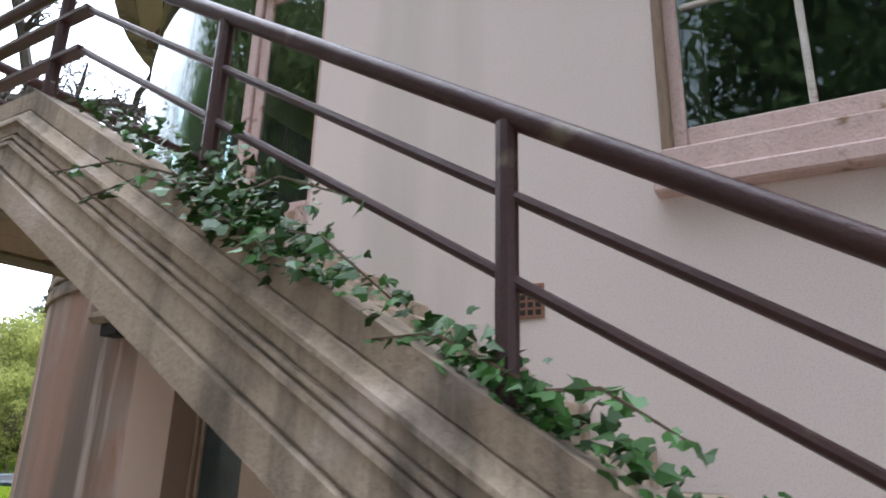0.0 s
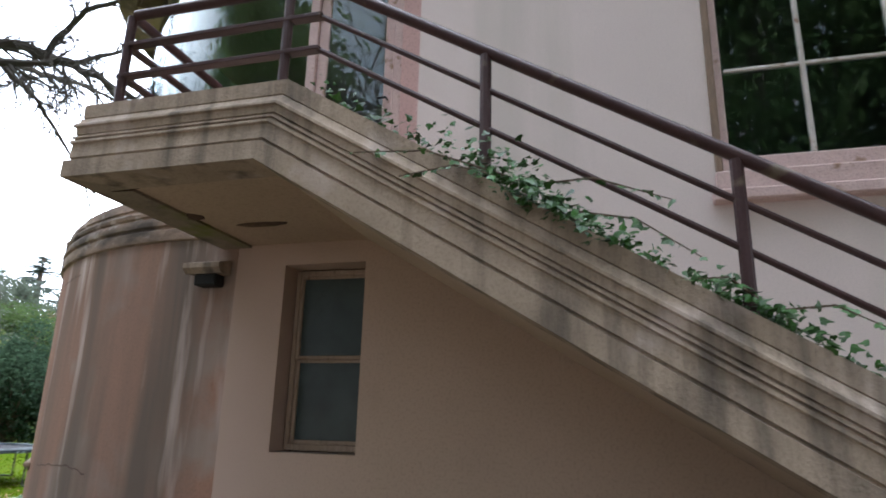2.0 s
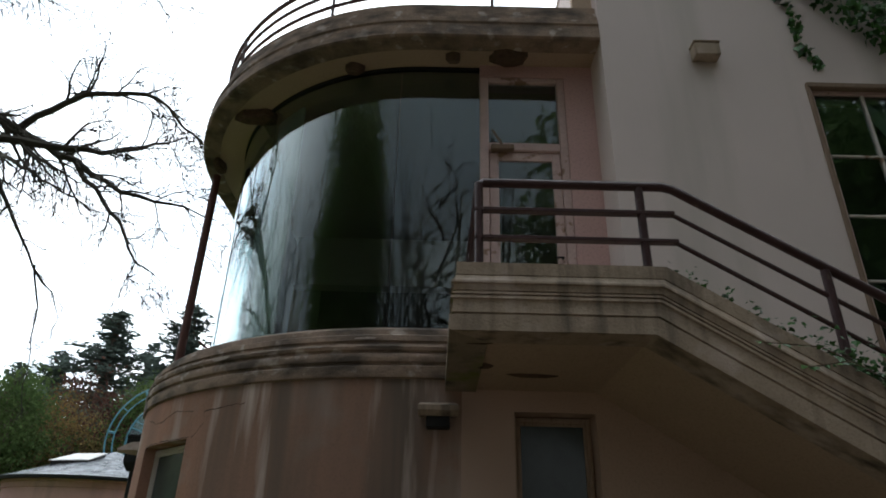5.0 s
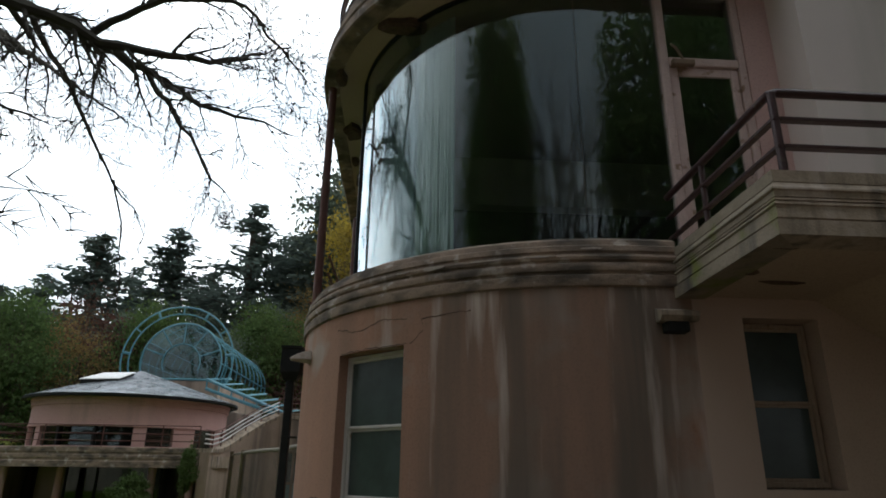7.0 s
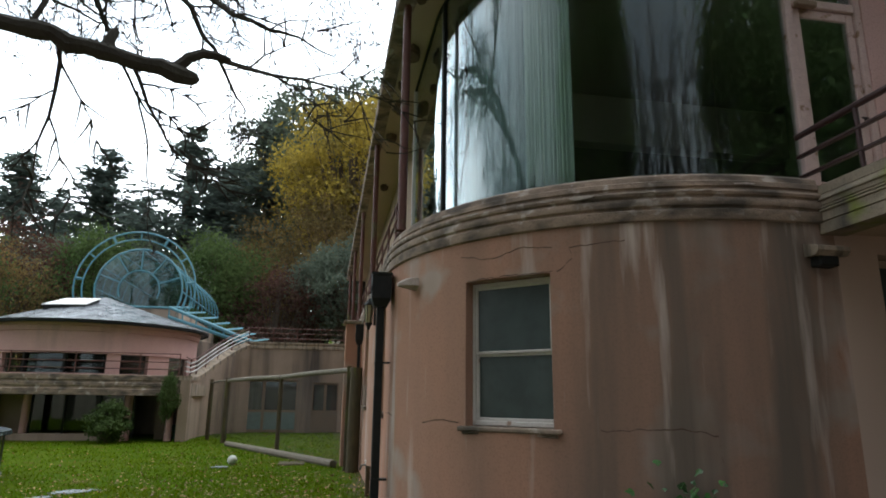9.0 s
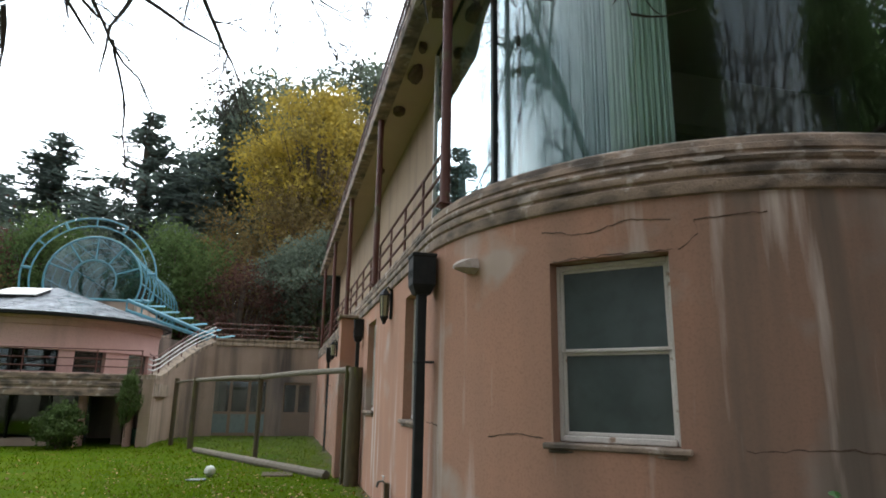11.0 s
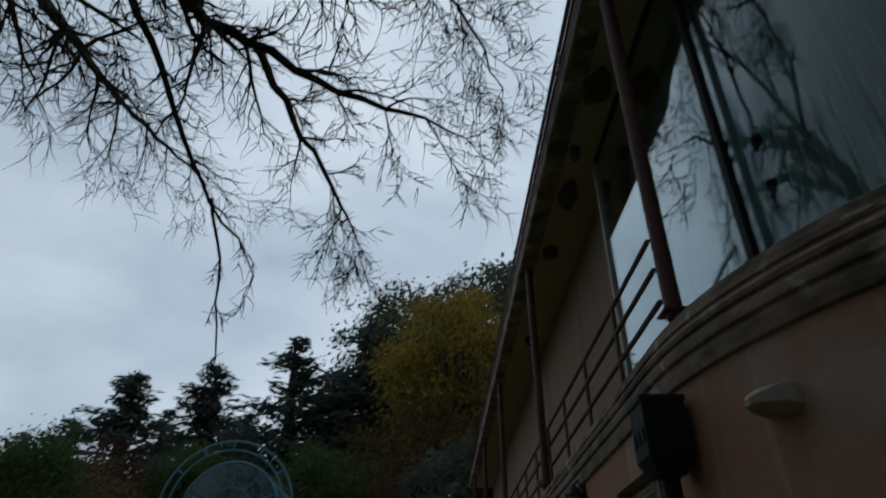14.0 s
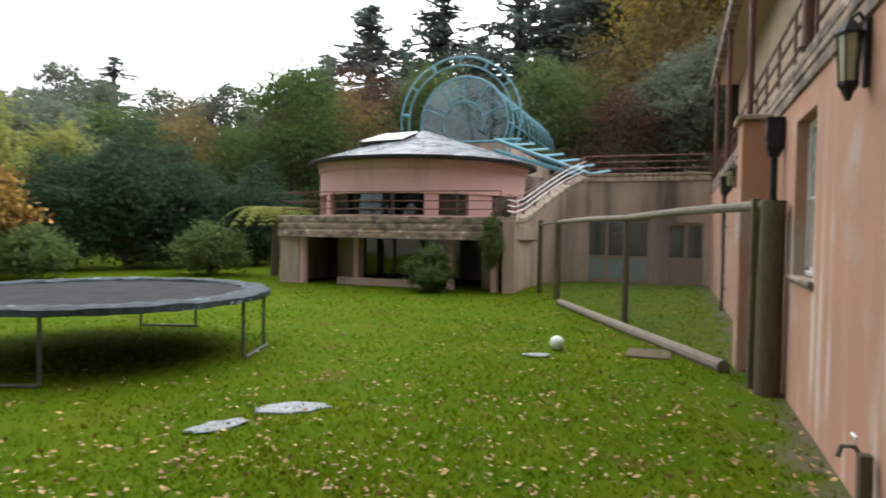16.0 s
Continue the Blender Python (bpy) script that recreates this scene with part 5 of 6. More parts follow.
def sheet_on_grass(x, y, a, b, rz, label):
    n = 22
    ring = [(math.cos(t * 6.283 / n) * random.uniform(0.8, 1.1), math.sin(t * 6.283 / n) * random.uniform(0.75, 1.1)) for t in range(n)]
    rings = [[(u * a * k, v * b * k, z + random.uniform(-0.004, 0.008)) for u, v in ring] for k, z in ((1.0, 0.0), (0.97, 0.014), (0.6, 0.018), (0.15, 0.015))]
    ob = tagged(new("plastic_sheet", Geo().loft(rings).mesh("plastic_sheet", SHEET)), label, "sheet", "wet sheets on the lawn")
    ob.matrix_world = pose(x, y, 0.012, 0, 0, rz)


sheet_on_grass(-3.5, 6.33, 0.36, 0.19, 38, "crumpled pale wet plastic sheet on the grass")
sheet_on_grass(-3.78, 5.62, 0.27, 0.13, 62, "crumpled grey wet plastic sheet on the grass")
sheet_on_grass(-1.9, 9.9, 0.2, 0.13, 20, "flat grey stone in the grass near the ball")

# ---- planting ----
RNG = np.random.default_rng(7)


def leaf_mesh(name, centres, size, material, aspect=0.5, up=0.3, dirs=None, smooth=False):
    """Many small pointed leaves, one quad each, round the given centres."""
    c = np.asarray(centres, float)
    n = len(c)
    d = RNG.normal(size=(n, 3)) if dirs is None else np.asarray(dirs, float) + RNG.normal(size=(n, 3)) * 0.35
    d /= np.linalg.norm(d, axis=1, keepdims=True) + 1e-9
    w = RNG.normal(size=(n, 3))
    w[:, 2] += up
    w = np.cross(d, w)
    w /= np.linalg.norm(w, axis=1, keepdims=True) + 1e-9
    s = size * RNG.uniform(0.6, 1.4, (n, 1))
    v = np.stack([c - d * s, c + w * s * aspect - d * s * 0.1, c + d * s, c - w * s * aspect - d * s * 0.1], 1).reshape(-1, 3)
    me = bpy.data.meshes.new(name)
    me.vertices.add(4 * n)
    me.vertices.foreach_set("co", v.ravel())
    me.loops.add(4 * n)
    me.loops.foreach_set("vertex_index", np.arange(4 * n, dtype=np.int32))
    me.polygons.add(n)
    me.polygons.foreach_set("loop_start", np.arange(0, 4 * n, 4, dtype=np.int32))
    me.polygons.foreach_set("loop_total", np.full(n, 4, dtype=np.int32))
    me.update(calc_edges=True)
    me.materials.append(material)
    return me


def tree_base(label, category="tree", group="trees behind the garden"):
    return thing("tree", label, category, group)


def put_mesh(name, me, parent):
    ob = new(name, me)
    ob.parent = parent
    return ob


def spruce(h, spread, material, label, start=0.12, gaps=0.1, seed=1, leaf=0.19):
    """A pointed conifer: whorls of drooping branches set with needle tufts."""
    rnd = random.Random(seed)
    t = tree_base(label)
    lean = rnd.uniform(-0.02, 0.02) * h
    part("trunk", Geo().tube([(lean * k * k, 0, h * k - 0.3) for k in (0, 0.3, 0.6, 0.85, 1.0)], [h * 0.016, h * 0.013, h * 0.009, h * 0.005, 0.02], 7), BARK, t, smooth=True)
    g, cs, ds = Geo(), [], []
    z = start * h
    while z < h * 0.985:
        k = (z / h - start) / (1 - start)
        r = spread * (1 - k) ** 0.95 * (0.55 + 0.45 * min(1, k * 5)) * rnd.uniform(0.75, 1.15) + 0.06
        for _ in range(rnd.randint(4, 6)):
            if rnd.random() < gaps:
                continue
            a, rr, zb = rnd.uniform(0, 6.283), r * rnd.uniform(0.45, 1.15), z + rnd.gauss(0, 0.016 * h * (1 - k))
            droop = rnd.uniform(-0.05, 0.45) * (1 - k) - 0.4 * k
            end = Vector((math.cos(a) * rr, math.sin(a) * rr, zb - droop * rr))
            g.tube([(0, 0, zb), end * 0.5 + Vector((0, 0, zb * 0.5 + 0.04 * rr)), end], [0.05, 0.03, 0.01], 3, False)
            for j in range(int(6 + rr * 40)):
                u = rnd.uniform(0.15, 1.03)
                p = Vector((end.x * u, end.y * u, zb + (end.z - zb) * u))
                wide = 0.20 * rr * (1.15 - u) + 0.14
                cs.append((p.x + rnd.gauss(0, wide), p.y + rnd.gauss(0, wide), p.z + rnd.gauss(-0.1, 0.10 + 0.07 * rr)))
                ds.append((math.cos(a), math.sin(a), rnd.uniform(-0.9, 0.3)))
        z += h * 0.026 * rnd.uniform(0.8, 1.2)
    tagged(part("branchwork", g, BARK, t, fix=False), kind="stuff")
    put_mesh("crown", leaf_mesh("crown", cs, leaf, material, 0.38, 0.6, ds), t)
    return t


def broadleaf(h, spread, material, label, crown=0.25, clumps=90, per=70, leaf=0.2, seed=1, tall=1.0, bark=BARK, group="trees behind the garden", cat="tree", tuft=0.13):
    """A round-headed tree: forking limbs with uneven leaf clumps at their ends."""
    rnd = random.Random(seed)
    t = tree_base(label, cat, group)
    g = Geo()
    fork = h * crown
    g.tube([(0, 0, -0.3), (rnd.uniform(-0.2, 0.2), 0, fork * 0.6), (rnd.uniform(-0.2, 0.2), rnd.uniform(-0.2, 0.2), fork), (0.1, 0.1, h * 0.7)], [h * 0.022, h * 0.018, h * 0.014, h * 0.004], 8)
    cs, cz = [], (h + fork) / 2 + 0.04 * h
    for _ in range(clumps):
        v = Vector((rnd.gauss(0, 1), rnd.gauss(0, 1), rnd.gauss(0, 1))).normalized() * rnd.uniform(0.35, 1.0) ** 0.6
        lump = 0.8 + 0.35 * noise.noise((v.x * 2 + seed, v.y * 2, v.z * 2))
        taper = 1.0 - 0.35 * max(0, v.z)
        p = Vector((v.x * spread * lump * taper, v.y * spread * lump * taper, cz + v.z * (h - fork) * 0.5 * tall * lump))
        g.tube([(0, 0, fork + (p.z - fork) * 0.25), (p.x * 0.45, p.y * 0.45, fork + (p.z - fork) * 0.55), p], [h * 0.006, h * 0.004, 0.012], 4, False)
        rad = spread * tuft * rnd.uniform(0.7, 1.5)
        q = RNG.normal(size=(per, 3)) * rad * (1, 1, 0.7) + np.array(p)
        cs.append(q)
    part("trunk", g, bark, t, smooth=True, fix=False)
    put_mesh("crown", leaf_mesh("crown", np.concatenate(cs), leaf, material, 0.55, 0.5), t)
    return t


def stand(t, bearing, dist, scale=1.0, turn=0.0, sink=0.0, copy=True, wide=1.0):
    b = radians(bearing)
    x, y = -math.sin(b) * dist, 1 + math.cos(b) * dist
    m = pose(x, y, ground_z(x, y) - sink, 0, 0, turn)
    ob = copy_thing(t, m) if copy else t
    ob.matrix_world = m @ Matrix.Diagonal((scale * wide, scale * wide, scale, 1))
    return ob


def top_height(elevation, dist, bearing):
    b = radians(bearing)
    return 1.7 + dist * math.tan(radians(elevation)) - ground_z(-math.sin(b) * dist, 1 + math.cos(b) * dist)


# tall conifers on the skyline, haze put into their needle colour: bearing, distance, elevation of the top
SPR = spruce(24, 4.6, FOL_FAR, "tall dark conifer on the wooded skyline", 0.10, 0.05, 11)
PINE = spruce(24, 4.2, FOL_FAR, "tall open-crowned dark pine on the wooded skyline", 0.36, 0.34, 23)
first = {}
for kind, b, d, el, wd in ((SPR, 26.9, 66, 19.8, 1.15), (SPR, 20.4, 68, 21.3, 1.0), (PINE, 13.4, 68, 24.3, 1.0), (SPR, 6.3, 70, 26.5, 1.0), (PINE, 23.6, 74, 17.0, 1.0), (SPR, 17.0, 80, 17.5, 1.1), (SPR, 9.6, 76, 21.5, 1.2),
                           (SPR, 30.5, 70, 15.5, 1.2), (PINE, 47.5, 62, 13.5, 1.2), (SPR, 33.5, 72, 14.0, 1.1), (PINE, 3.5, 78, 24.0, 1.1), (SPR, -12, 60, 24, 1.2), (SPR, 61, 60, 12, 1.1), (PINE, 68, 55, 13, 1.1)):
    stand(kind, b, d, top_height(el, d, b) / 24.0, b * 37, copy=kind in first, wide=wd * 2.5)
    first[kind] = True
EUC = broadleaf(20, 6.5, FOL_EUC, "grey-green gum tree with an open crown", 0.35, 130, 130, 0.16, 31, tuft=0.095)
used = False
for b, d, el in ((2.4, 72, 28.3), (-6.1, 66, 31.0), (43.5, 52, 11.5), (39.0, 54, 12.2), (50.5, 50, 12.5), (16.5, 60, 13.5), (11, 58, 14.5), (57, 52, 11), (36.0, 60, 11.5), (23, 56, 13), (-14, 60, 25)):
    stand(EUC, b, d, top_height(el, d, b) / 20.0, b * 53, copy=used)
    used = True
YEL = broadleaf(24, 7.0, FOL_YELLOW, "tall autumn tree with yellow leaves above brown ones", 0.3, 170, 150, 0.15, 41, tuft=0.095)
stand(YEL, -2.0, 52, top_height(29.6, 52, -2.0) / 24.0, 20, copy=False)
RUS = broadleaf(20, 6.5, FOL_RUST, "autumn tree with thin brown-green leaves", 0.15, 100, 130, 0.14, 43)
stand(RUS, 0.6, 47, top_height(21, 47, 0.6) / 20.0, 0, copy=False)
stand(RUS, -6, 44, top_height(22, 44, -6) / 20.0, 70)
stand(RUS, 6.5, 50, top_height(17, 50, 6.5) / 20.0, 140)
RED = broadleaf(12, 4.0, FOL_RED, "leafless reddish twiggy tree behind the pavilion", 0.2, 80, 60, 0.12, 47)
stand(RED, 26.5, 42, top_height(15.5, 42, 26.5) / 12.0, 0, copy=False)
stand(RED, 33.0, 44, top_height(12.5, 44, 33) / 12.0, 90)
MID = broadleaf(10, 3.6, FOL_MID, "dense mid-green tree behind the garden", 0.08, 120, 170, 0.095, 51, 1.1, tuft=0.15)
MIDDLE, MIX = [], ((MID, 10.0), (RUS, 20.0), (MID, 10.0), (EUC, 20.0), (MID, 10.0), (RED, 12.0), (EUC, 20.0))
used = False
for b, d, el, wd in ((33.0, 37, 14.8, 0.9), (28.5, 39, 12.8, 0.9), (21.5, 41, 15.0, 0.8), (15.8, 40, 12.0, 0.9), (11.0, 43, 15.5, 0.9), (5.0, 40, 13.5, 0.9), (-2.5, 40, 16.0, 0.9), (37.5, 42, 9.0, 1.1), (42.5, 44, 10.5, 1.1),
                     (48, 42, 9.8, 1.3), (53.5, 40, 10.0, 1.3), (-8, 42, 14, 1.2), (64, 38, 11, 1.2), (72, 36, 12, 1.2), (17.5, 46, 11, 1.4), (28.5, 46, 11, 1.3)):
    kind, tall = MIX[len(MIDDLE) % len(MIX)]
    MIDDLE.append(stand(kind, b, d, top_height(el, d, b) / tall, b * 41, copy=used or kind is not MID, wide=wd * (1.0 if kind is MID else 1.25)))
    used = True
BRI = broadleaf(9, 3.6, FOL_BRIGHT, "yellow-green tree beyond the lawn", 0.03, 100, 150, 0.10, 61, 1.05, tuft=0.15)
used = False
for b, d, el in ((58.0, 30, 11.0), (62.5, 33, 11.5), (67, 34, 10.5), (51.5, 33, 8.0), (60.5, 26, 6.5), (65, 27, 7.5), (74, 27, 9.5)):
    stand(BRI, b, d, top_height(el, d, b) / 9.0, b * 29, copy=used)
    used = True
ORA = broadleaf(5, 2.0, mat("autumn_orange_foliage", (0.34, 0.15, 0.02), 0.75, (0.26, 0.17, 0.03), 0.5, 3, 0, rnd=0.4), "small autumn tree with orange leaves", 0.15, 50, 50, 0.13, 63)
stand(ORA, 55.5, 25, 0.75, copy=False)
SHR = broadleaf(5, 2.9, FOL_DARK, "dense dark evergreen shrub at the lawn's edge", 0.02, 120, 170, 0.08, 71, 1.15, cat="shrub", group="shrubs round the lawn")
used = False
for b, d, s in ((46.5, 29, 1.08), (42.0, 30, 0.92), (51.5, 28, 0.80), (36.5, 31, 0.85)):
    stand(SHR, b, d, s, b * 31, 0.1, copy=used)
    used = True
LOW_S = broadleaf(1.9, 1.6, FOL_MID, "low rounded grey-green shrub on the lawn's edge", 0.02, 70, 70, 0.075, 73, 1.1, cat="shrub", group="shrubs round the lawn")
stand(LOW_S, 40.2, 24.8, 1.0, 0, 0.05, copy=False)
stand(LOW_S, 53, 24, 0.9, 50, 0.05)
PAV_S = broadleaf(1.55, 0.85, FOL_MID, "leafy green shrub in front of the pavilion", 0.03, 60, 60, 0.06, 75, 1.1, cat="shrub", group="shrubs round the lawn")
PAV_S.matrix_world = pose(-6.55, 17.75, -0.05) @ Matrix.Diagonal((0.9, 0.9, 0.85, 1))
ob = copy_thing(PAV_S, pose(-4.85, 18.0, 1.0, 0, 0, 40))
ob.matrix_world = pose(-4.9, 18.05, 0.6, 0, 0, 40) @ Matrix.Diagonal((0.45, 0.45, 1.0, 1))

# tree fern
fern = thing("tree_fern", "bright green tree fern beside the pavilion terrace", "fern")
fx, fy = -14.0, 21.0
part("trunk", Geo().tube([(fx, fy, -0.2), (fx + 0.1, fy, 2.0)], [0.16, 0.13], 9), BARK, fern, smooth=True)
for i in range(16):
    a = i * 0.3927 + 0.1
    g, rr = Geo(), 1.9 + 0.3 * math.sin(i * 2.3)
    spine = [Vector((fx + 0.1 + math.cos(a) * rr * u, fy + math.sin(a) * rr * u, 2.0 + 0.75 * math.sin(u * 2.4) - 0.75 * u * u)) for u in [k / 14 for k in range(15)]]
    for p, q in zip(spine, spine[1:]):
        d = (q - p).normalized()
        w = d.cross(Vector((0, 0, 1))).normalized()
        u = (p - spine[0]).length / rr
        L = 0.55 * (1 - u * 0.75)
        for sg in (-1, 1):
            e = p + w * L * sg + d * L * 0.35 - Vector((0, 0, 0.08))
            g.add([p, p + d * 0.07, e, p + d * 0.02 + w * L * 0.5 * sg], [(0, 1, 2, 3)])
    g.tube(spine, 0.012, 4, False)
    part("frond", g, FOL_BRIGHT, fern, fix=False)


# ---- bare trees ----
def grow(g, p, d, length, r, depth, rnd, droop, least=0.0055, skip=0.12):
    """A bare branch that bends, forks and ends in fine upturned twigs."""
    pts, rs = [p], [r]
    n = 5 if depth > 1 else 4
    for i in range(n):
        d = (d + Vector((rnd.gauss(0, 0.16), rnd.gauss(0, 0.16), rnd.gauss(0, 0.12) - droop * (0.8 if i < n - 1 else -1.2)))).normalized()
        p = p + d * (length / n)
        pts.append(p)
        rs.append(r * (1 - 0.72 * (i + 1) / n))
    g.tube(pts, rs, 6 if r > 0.03 else 4 if r > 0.01 else 3, False)
    if depth == 0:
        return
    for i in range(1, n + 1):
        for _ in range(2 if i > 1 or depth > 2 else 1):
            if rnd.random() < skip:
                continue
            side = d.cross(Vector((rnd.gauss(0, 1), rnd.gauss(0, 1), rnd.gauss(0, 1)))).normalized()
            nd = (d * rnd.uniform(0.5, 1.0) + side * rnd.uniform(0.5, 0.9)).normalized()
            grow(g, pts[i], nd, length * rnd.uniform(0.42, 0.66), max(least, rs[i] * 0.64), depth - 1, rnd, droop, least, skip)


def limb(g, way, r0, r1, rnd, twig, depth, droop, every=0.45, start=0.2):
    """A main limb along a line of points, set with side branches."""
    way = [Vector(p) for p in way]
    fine = []
    for a, b in zip(way, way[1:]):
        k = max(2, int((b - a).length / 0.3))
        fine += [a.lerp(b, i / k) + Vector((rnd.gauss(0, 0.03), rnd.gauss(0, 0.03), rnd.gauss(0, 0.03))) for i in range(k)]
    fine.append(way[-1])
    n = len(fine)
    rs = [1.35 * r0 + (r1 - 1.35 * r0) * i / (n - 1) for i in range(n)]
    g.tube(fine, rs, 7)
    gap = 0.0
    for i in range(1, n):
        gap += (fine[i] - fine[i - 1]).length
        if gap > every and i > start * n:
            gap = 0.0
            d = (fine[i] - fine[i - 1]).normalized()
            for _ in range(2):
                side = d.cross(Vector((rnd.gauss(0, 1), rnd.gauss(0, 1), rnd.gauss(0, 0.7)))).normalized()
                grow(g, fine[i], (d * rnd.uniform(0.5, 1.0) + side * 0.8).normalized(), twig * rnd.uniform(0.6, 1.2), max(0.009, rs[i] * 0.5), depth, rnd, droop, 0.0075)


rnd = random.Random(17)
old = thing("bare_tree", "old leafless tree with mossy limbs reaching over the lawn", "tree")
g = Geo()
g.tube([(-6.6, -3.0, -0.3), (-6.5, -2.8, 1.5), (-6.3, -2.0, 4.2), (-5.8, -0.4, 6.0), (-5.2, 1.5, 7.6)], [0.42, 0.34, 0.28, 0.22, 0.17], 12)
part("trunk", g, BARK_DARK, old, "dark wet trunk", smooth=True)
for way, r0, r1, twig, dep, droop in (
        ([(-5.2, 1.5, 7.6), (-4.5, 3.6, 8.9), (-3.6, 5.4, 9.2), (-1.8, 5.8, 8.2), (0.0, 6.4, 7.9)], 0.13, 0.012, 1.15, 2, 0.10),
        ([(-5.2, 1.5, 7.6), (-3.6, 2.6, 7.9), (-2.3, 3.0, 7.55), (-0.8, 3.4, 7.5), (0.1, 4.6, 8.7)], 0.10, 0.010, 1.0, 2, 0.10),
        ([(-3.9, 5.2, 9.2), (-2.2, 4.6, 9.7), (-0.7, 4.3, 9.4), (0.5, 6.0, 8.5)], 0.06, 0.008, 1.0, 2, 0.12),
        ([(-4.3, 4.2, 8.9), (-4.0, 5.4, 8.2), (-3.7, 6.1, 7.2), (-3.0, 6.5, 6.2), (-2.7, 6.5, 5.7)], 0.045, 0.008, 0.7, 1, 0.14),
        ([(-3.0, 5.6, 9.0), (-2.4, 6.8, 8.3), (-1.8, 7.1, 7.2), (-1.65, 8.4, 7.2)], 0.05, 0.008, 0.9, 2, 0.16),
        ([(-3.4, 6.3, 6.8), (-3.15, 6.45, 5.9), (-3.0, 6.5, 5.0), (-2.92, 6.5, 4.1)], 0.018, 0.006, 0.35, 1, 0.12),
        ([(-5.2, 1.5, 7.6), (-6.0, 4.5, 9.4), (-6.5, 8.6, 10.7), (-5.6, 11.0, 10.6)], 0.12, 0.02, 1.5, 2, 0.08),
        ([(-4.6, 3.4, 8.8), (-4.4, 2.6, 10.6), (-3.2, 3.2, 12.0), (-1.6, 4.0, 12.4)], 0.10, 0.015, 1.4, 2, 0.05),
        ([(-6.3, -2.0, 4.2), (-5.0, 0.0, 6.0), (-4.4, 1.8, 6.4), (-3.0, 3.4, 6.3)], 0.09, 0.012, 1.0, 2, 0.12)):
    g = Geo()
    limb(g, way, r0, r1, rnd, twig, dep, droop)
    part("limb", g, BARK_DARK, old, fix=False, smooth=True)
g = Geo()
knots = random.Random(9)
line = [(-6.4, -2.5, 3.4), (-4.2, -2.6, 3.55), (-2.3, -2.5, 3.10), (-1.2, -2.38, 2.90), (-0.39, -2.31, 2.745)]
girth = [0.11, 0.07, 0.046, 0.038, 0.033]
fine, thick = [], []
for (a, b), (r0, r1) in zip(zip(line, line[1:]), zip(girth, girth[1:])):
    for k in range(14):
        p = Vector(a).lerp(Vector(b), k / 14)
        fine.append(p + Vector((0, knots.gauss(0, 0.008), knots.gauss(0, 0.008))))
        thick.append((r0 + (r1 - r0) * k / 14) * knots.uniform(0.86, 1.2))
fine += [Vector(line[-1]), Vector((-0.37, -2.31, 2.745)), Vector((-0.36, -2.31, 2.748))]
thick += [0.031, 0.022, 0.008]
g.tube(fine, thick, 9)
g.tube([(-0.49, -2.32, 2.755), (-0.45, -2.31, 2.79), (-0.41, -2.305, 2.84), (-0.36, -2.30, 2.868), (-0.31, -2.285, 2.872), (-0.25, -2.27, 2.862)], [0.033, 0.026, 0.024, 0.022, 0.02, 0.014], 8)
g.tube([(-0.72, -2.34, 2.82), (-0.715, -2.335, 2.87), (-0.70, -2.33, 2.91), (-0.695, -2.33, 2.925)], [0.030, 0.022, 0.02, 0.008], 7)
part("stub_limb", g, BARK_DARK, old, "broken mossy limb end", smooth=True)
g = Geo()
for p, d, L in (((-1.0, -2.36, 2.89), (0.15, 0.2, 0.9), 1.1), ((-1.7, -2.45, 3.05), (0.3, 0.4, -0.5), 0.7), ((-0.9, -2.35, 2.86), (0.1, 0.3, -0.8), 0.55), ((-2.2, -2.48, 3.12), (-0.1, 0.3, 0.8), 1.2), ((-0.62, -2.33, 2.78), (0.35, 0.1, -0.7), 0.45), ((-1.3, -2.4, 2.9), (-0.2, 0.2, -0.8), 0.5), ((-0.3, -2.28, 2.86), (0.7, 0.3, 0.2), 0.7), ((-1.45, -2.4, 2.95), (0.5, 0.2, 0.7), 0.9)):
    grow(g, Vector(p), Vector(d).normalized(), L, 0.012, 2, rnd, 0.05)
tagged(part("twigwork", g, BARK_DARK, old, fix=False), kind="stuff")

# bare trees and evergreens behind the walker, which stand in the window's reflections
rnd = random.Random(29)
BT = thing("bare_tree", "tall leafless tree south of the house", "tree", "bare trees south of the house")
g = Geo()
g.tube([(0, 0, -0.3), (0.1, 0, 1.6), (0, 0.15, 3.2), (-0.15, 0.1, 6.0), (0.1, 0, 9.5), (0.0, 0.2, 13.5)], [0.24, 0.2, 0.17, 0.13, 0.08, 0.02], 8)
for a, r0, top in ((0.7, 0.14, 12.0), (2.6, 0.15, 13.0), (4.5, 0.13, 11.0), (5.6, 0.10, 10.0)):
    c, q = math.cos(a), math.sin(a)
    g.tube([(0, 0.1, 2.2), (c * 0.7, q * 0.7, 3.4), (c * 1.3 + 0.2, q * 1.3, 6.0), (c * 1.5, q * 1.6 + 0.2, 8.6), (c * 2.3, q * 2.2, top)], [r0, r0 * 0.9, r0 * 0.7, r0 * 0.45, 0.015], 7)
part("trunk", g, BARK_DARK, BT, smooth=True)
g = Geo()
for i in range(30):
    z = 2.6 + i * 0.33
    a = i * 2.4 + rnd.uniform(-0.3, 0.3)
    off = 0.3 if i % 3 == 0 else 1.3 + 0.05 * z
    grow(g, Vector((math.cos(a) * off, math.sin(a) * off, z)), Vector((math.cos(a), math.sin(a), rnd.uniform(0.0, 1.1))).normalized(), rnd.uniform(1.6, 3.2), 0.075 * (1.25 - z / 16), 2, rnd, -0.03, 0.016, 0.55)
tagged(part("branchwork", g, BARK_DARK, BT, fix=False), kind="stuff")
used = False
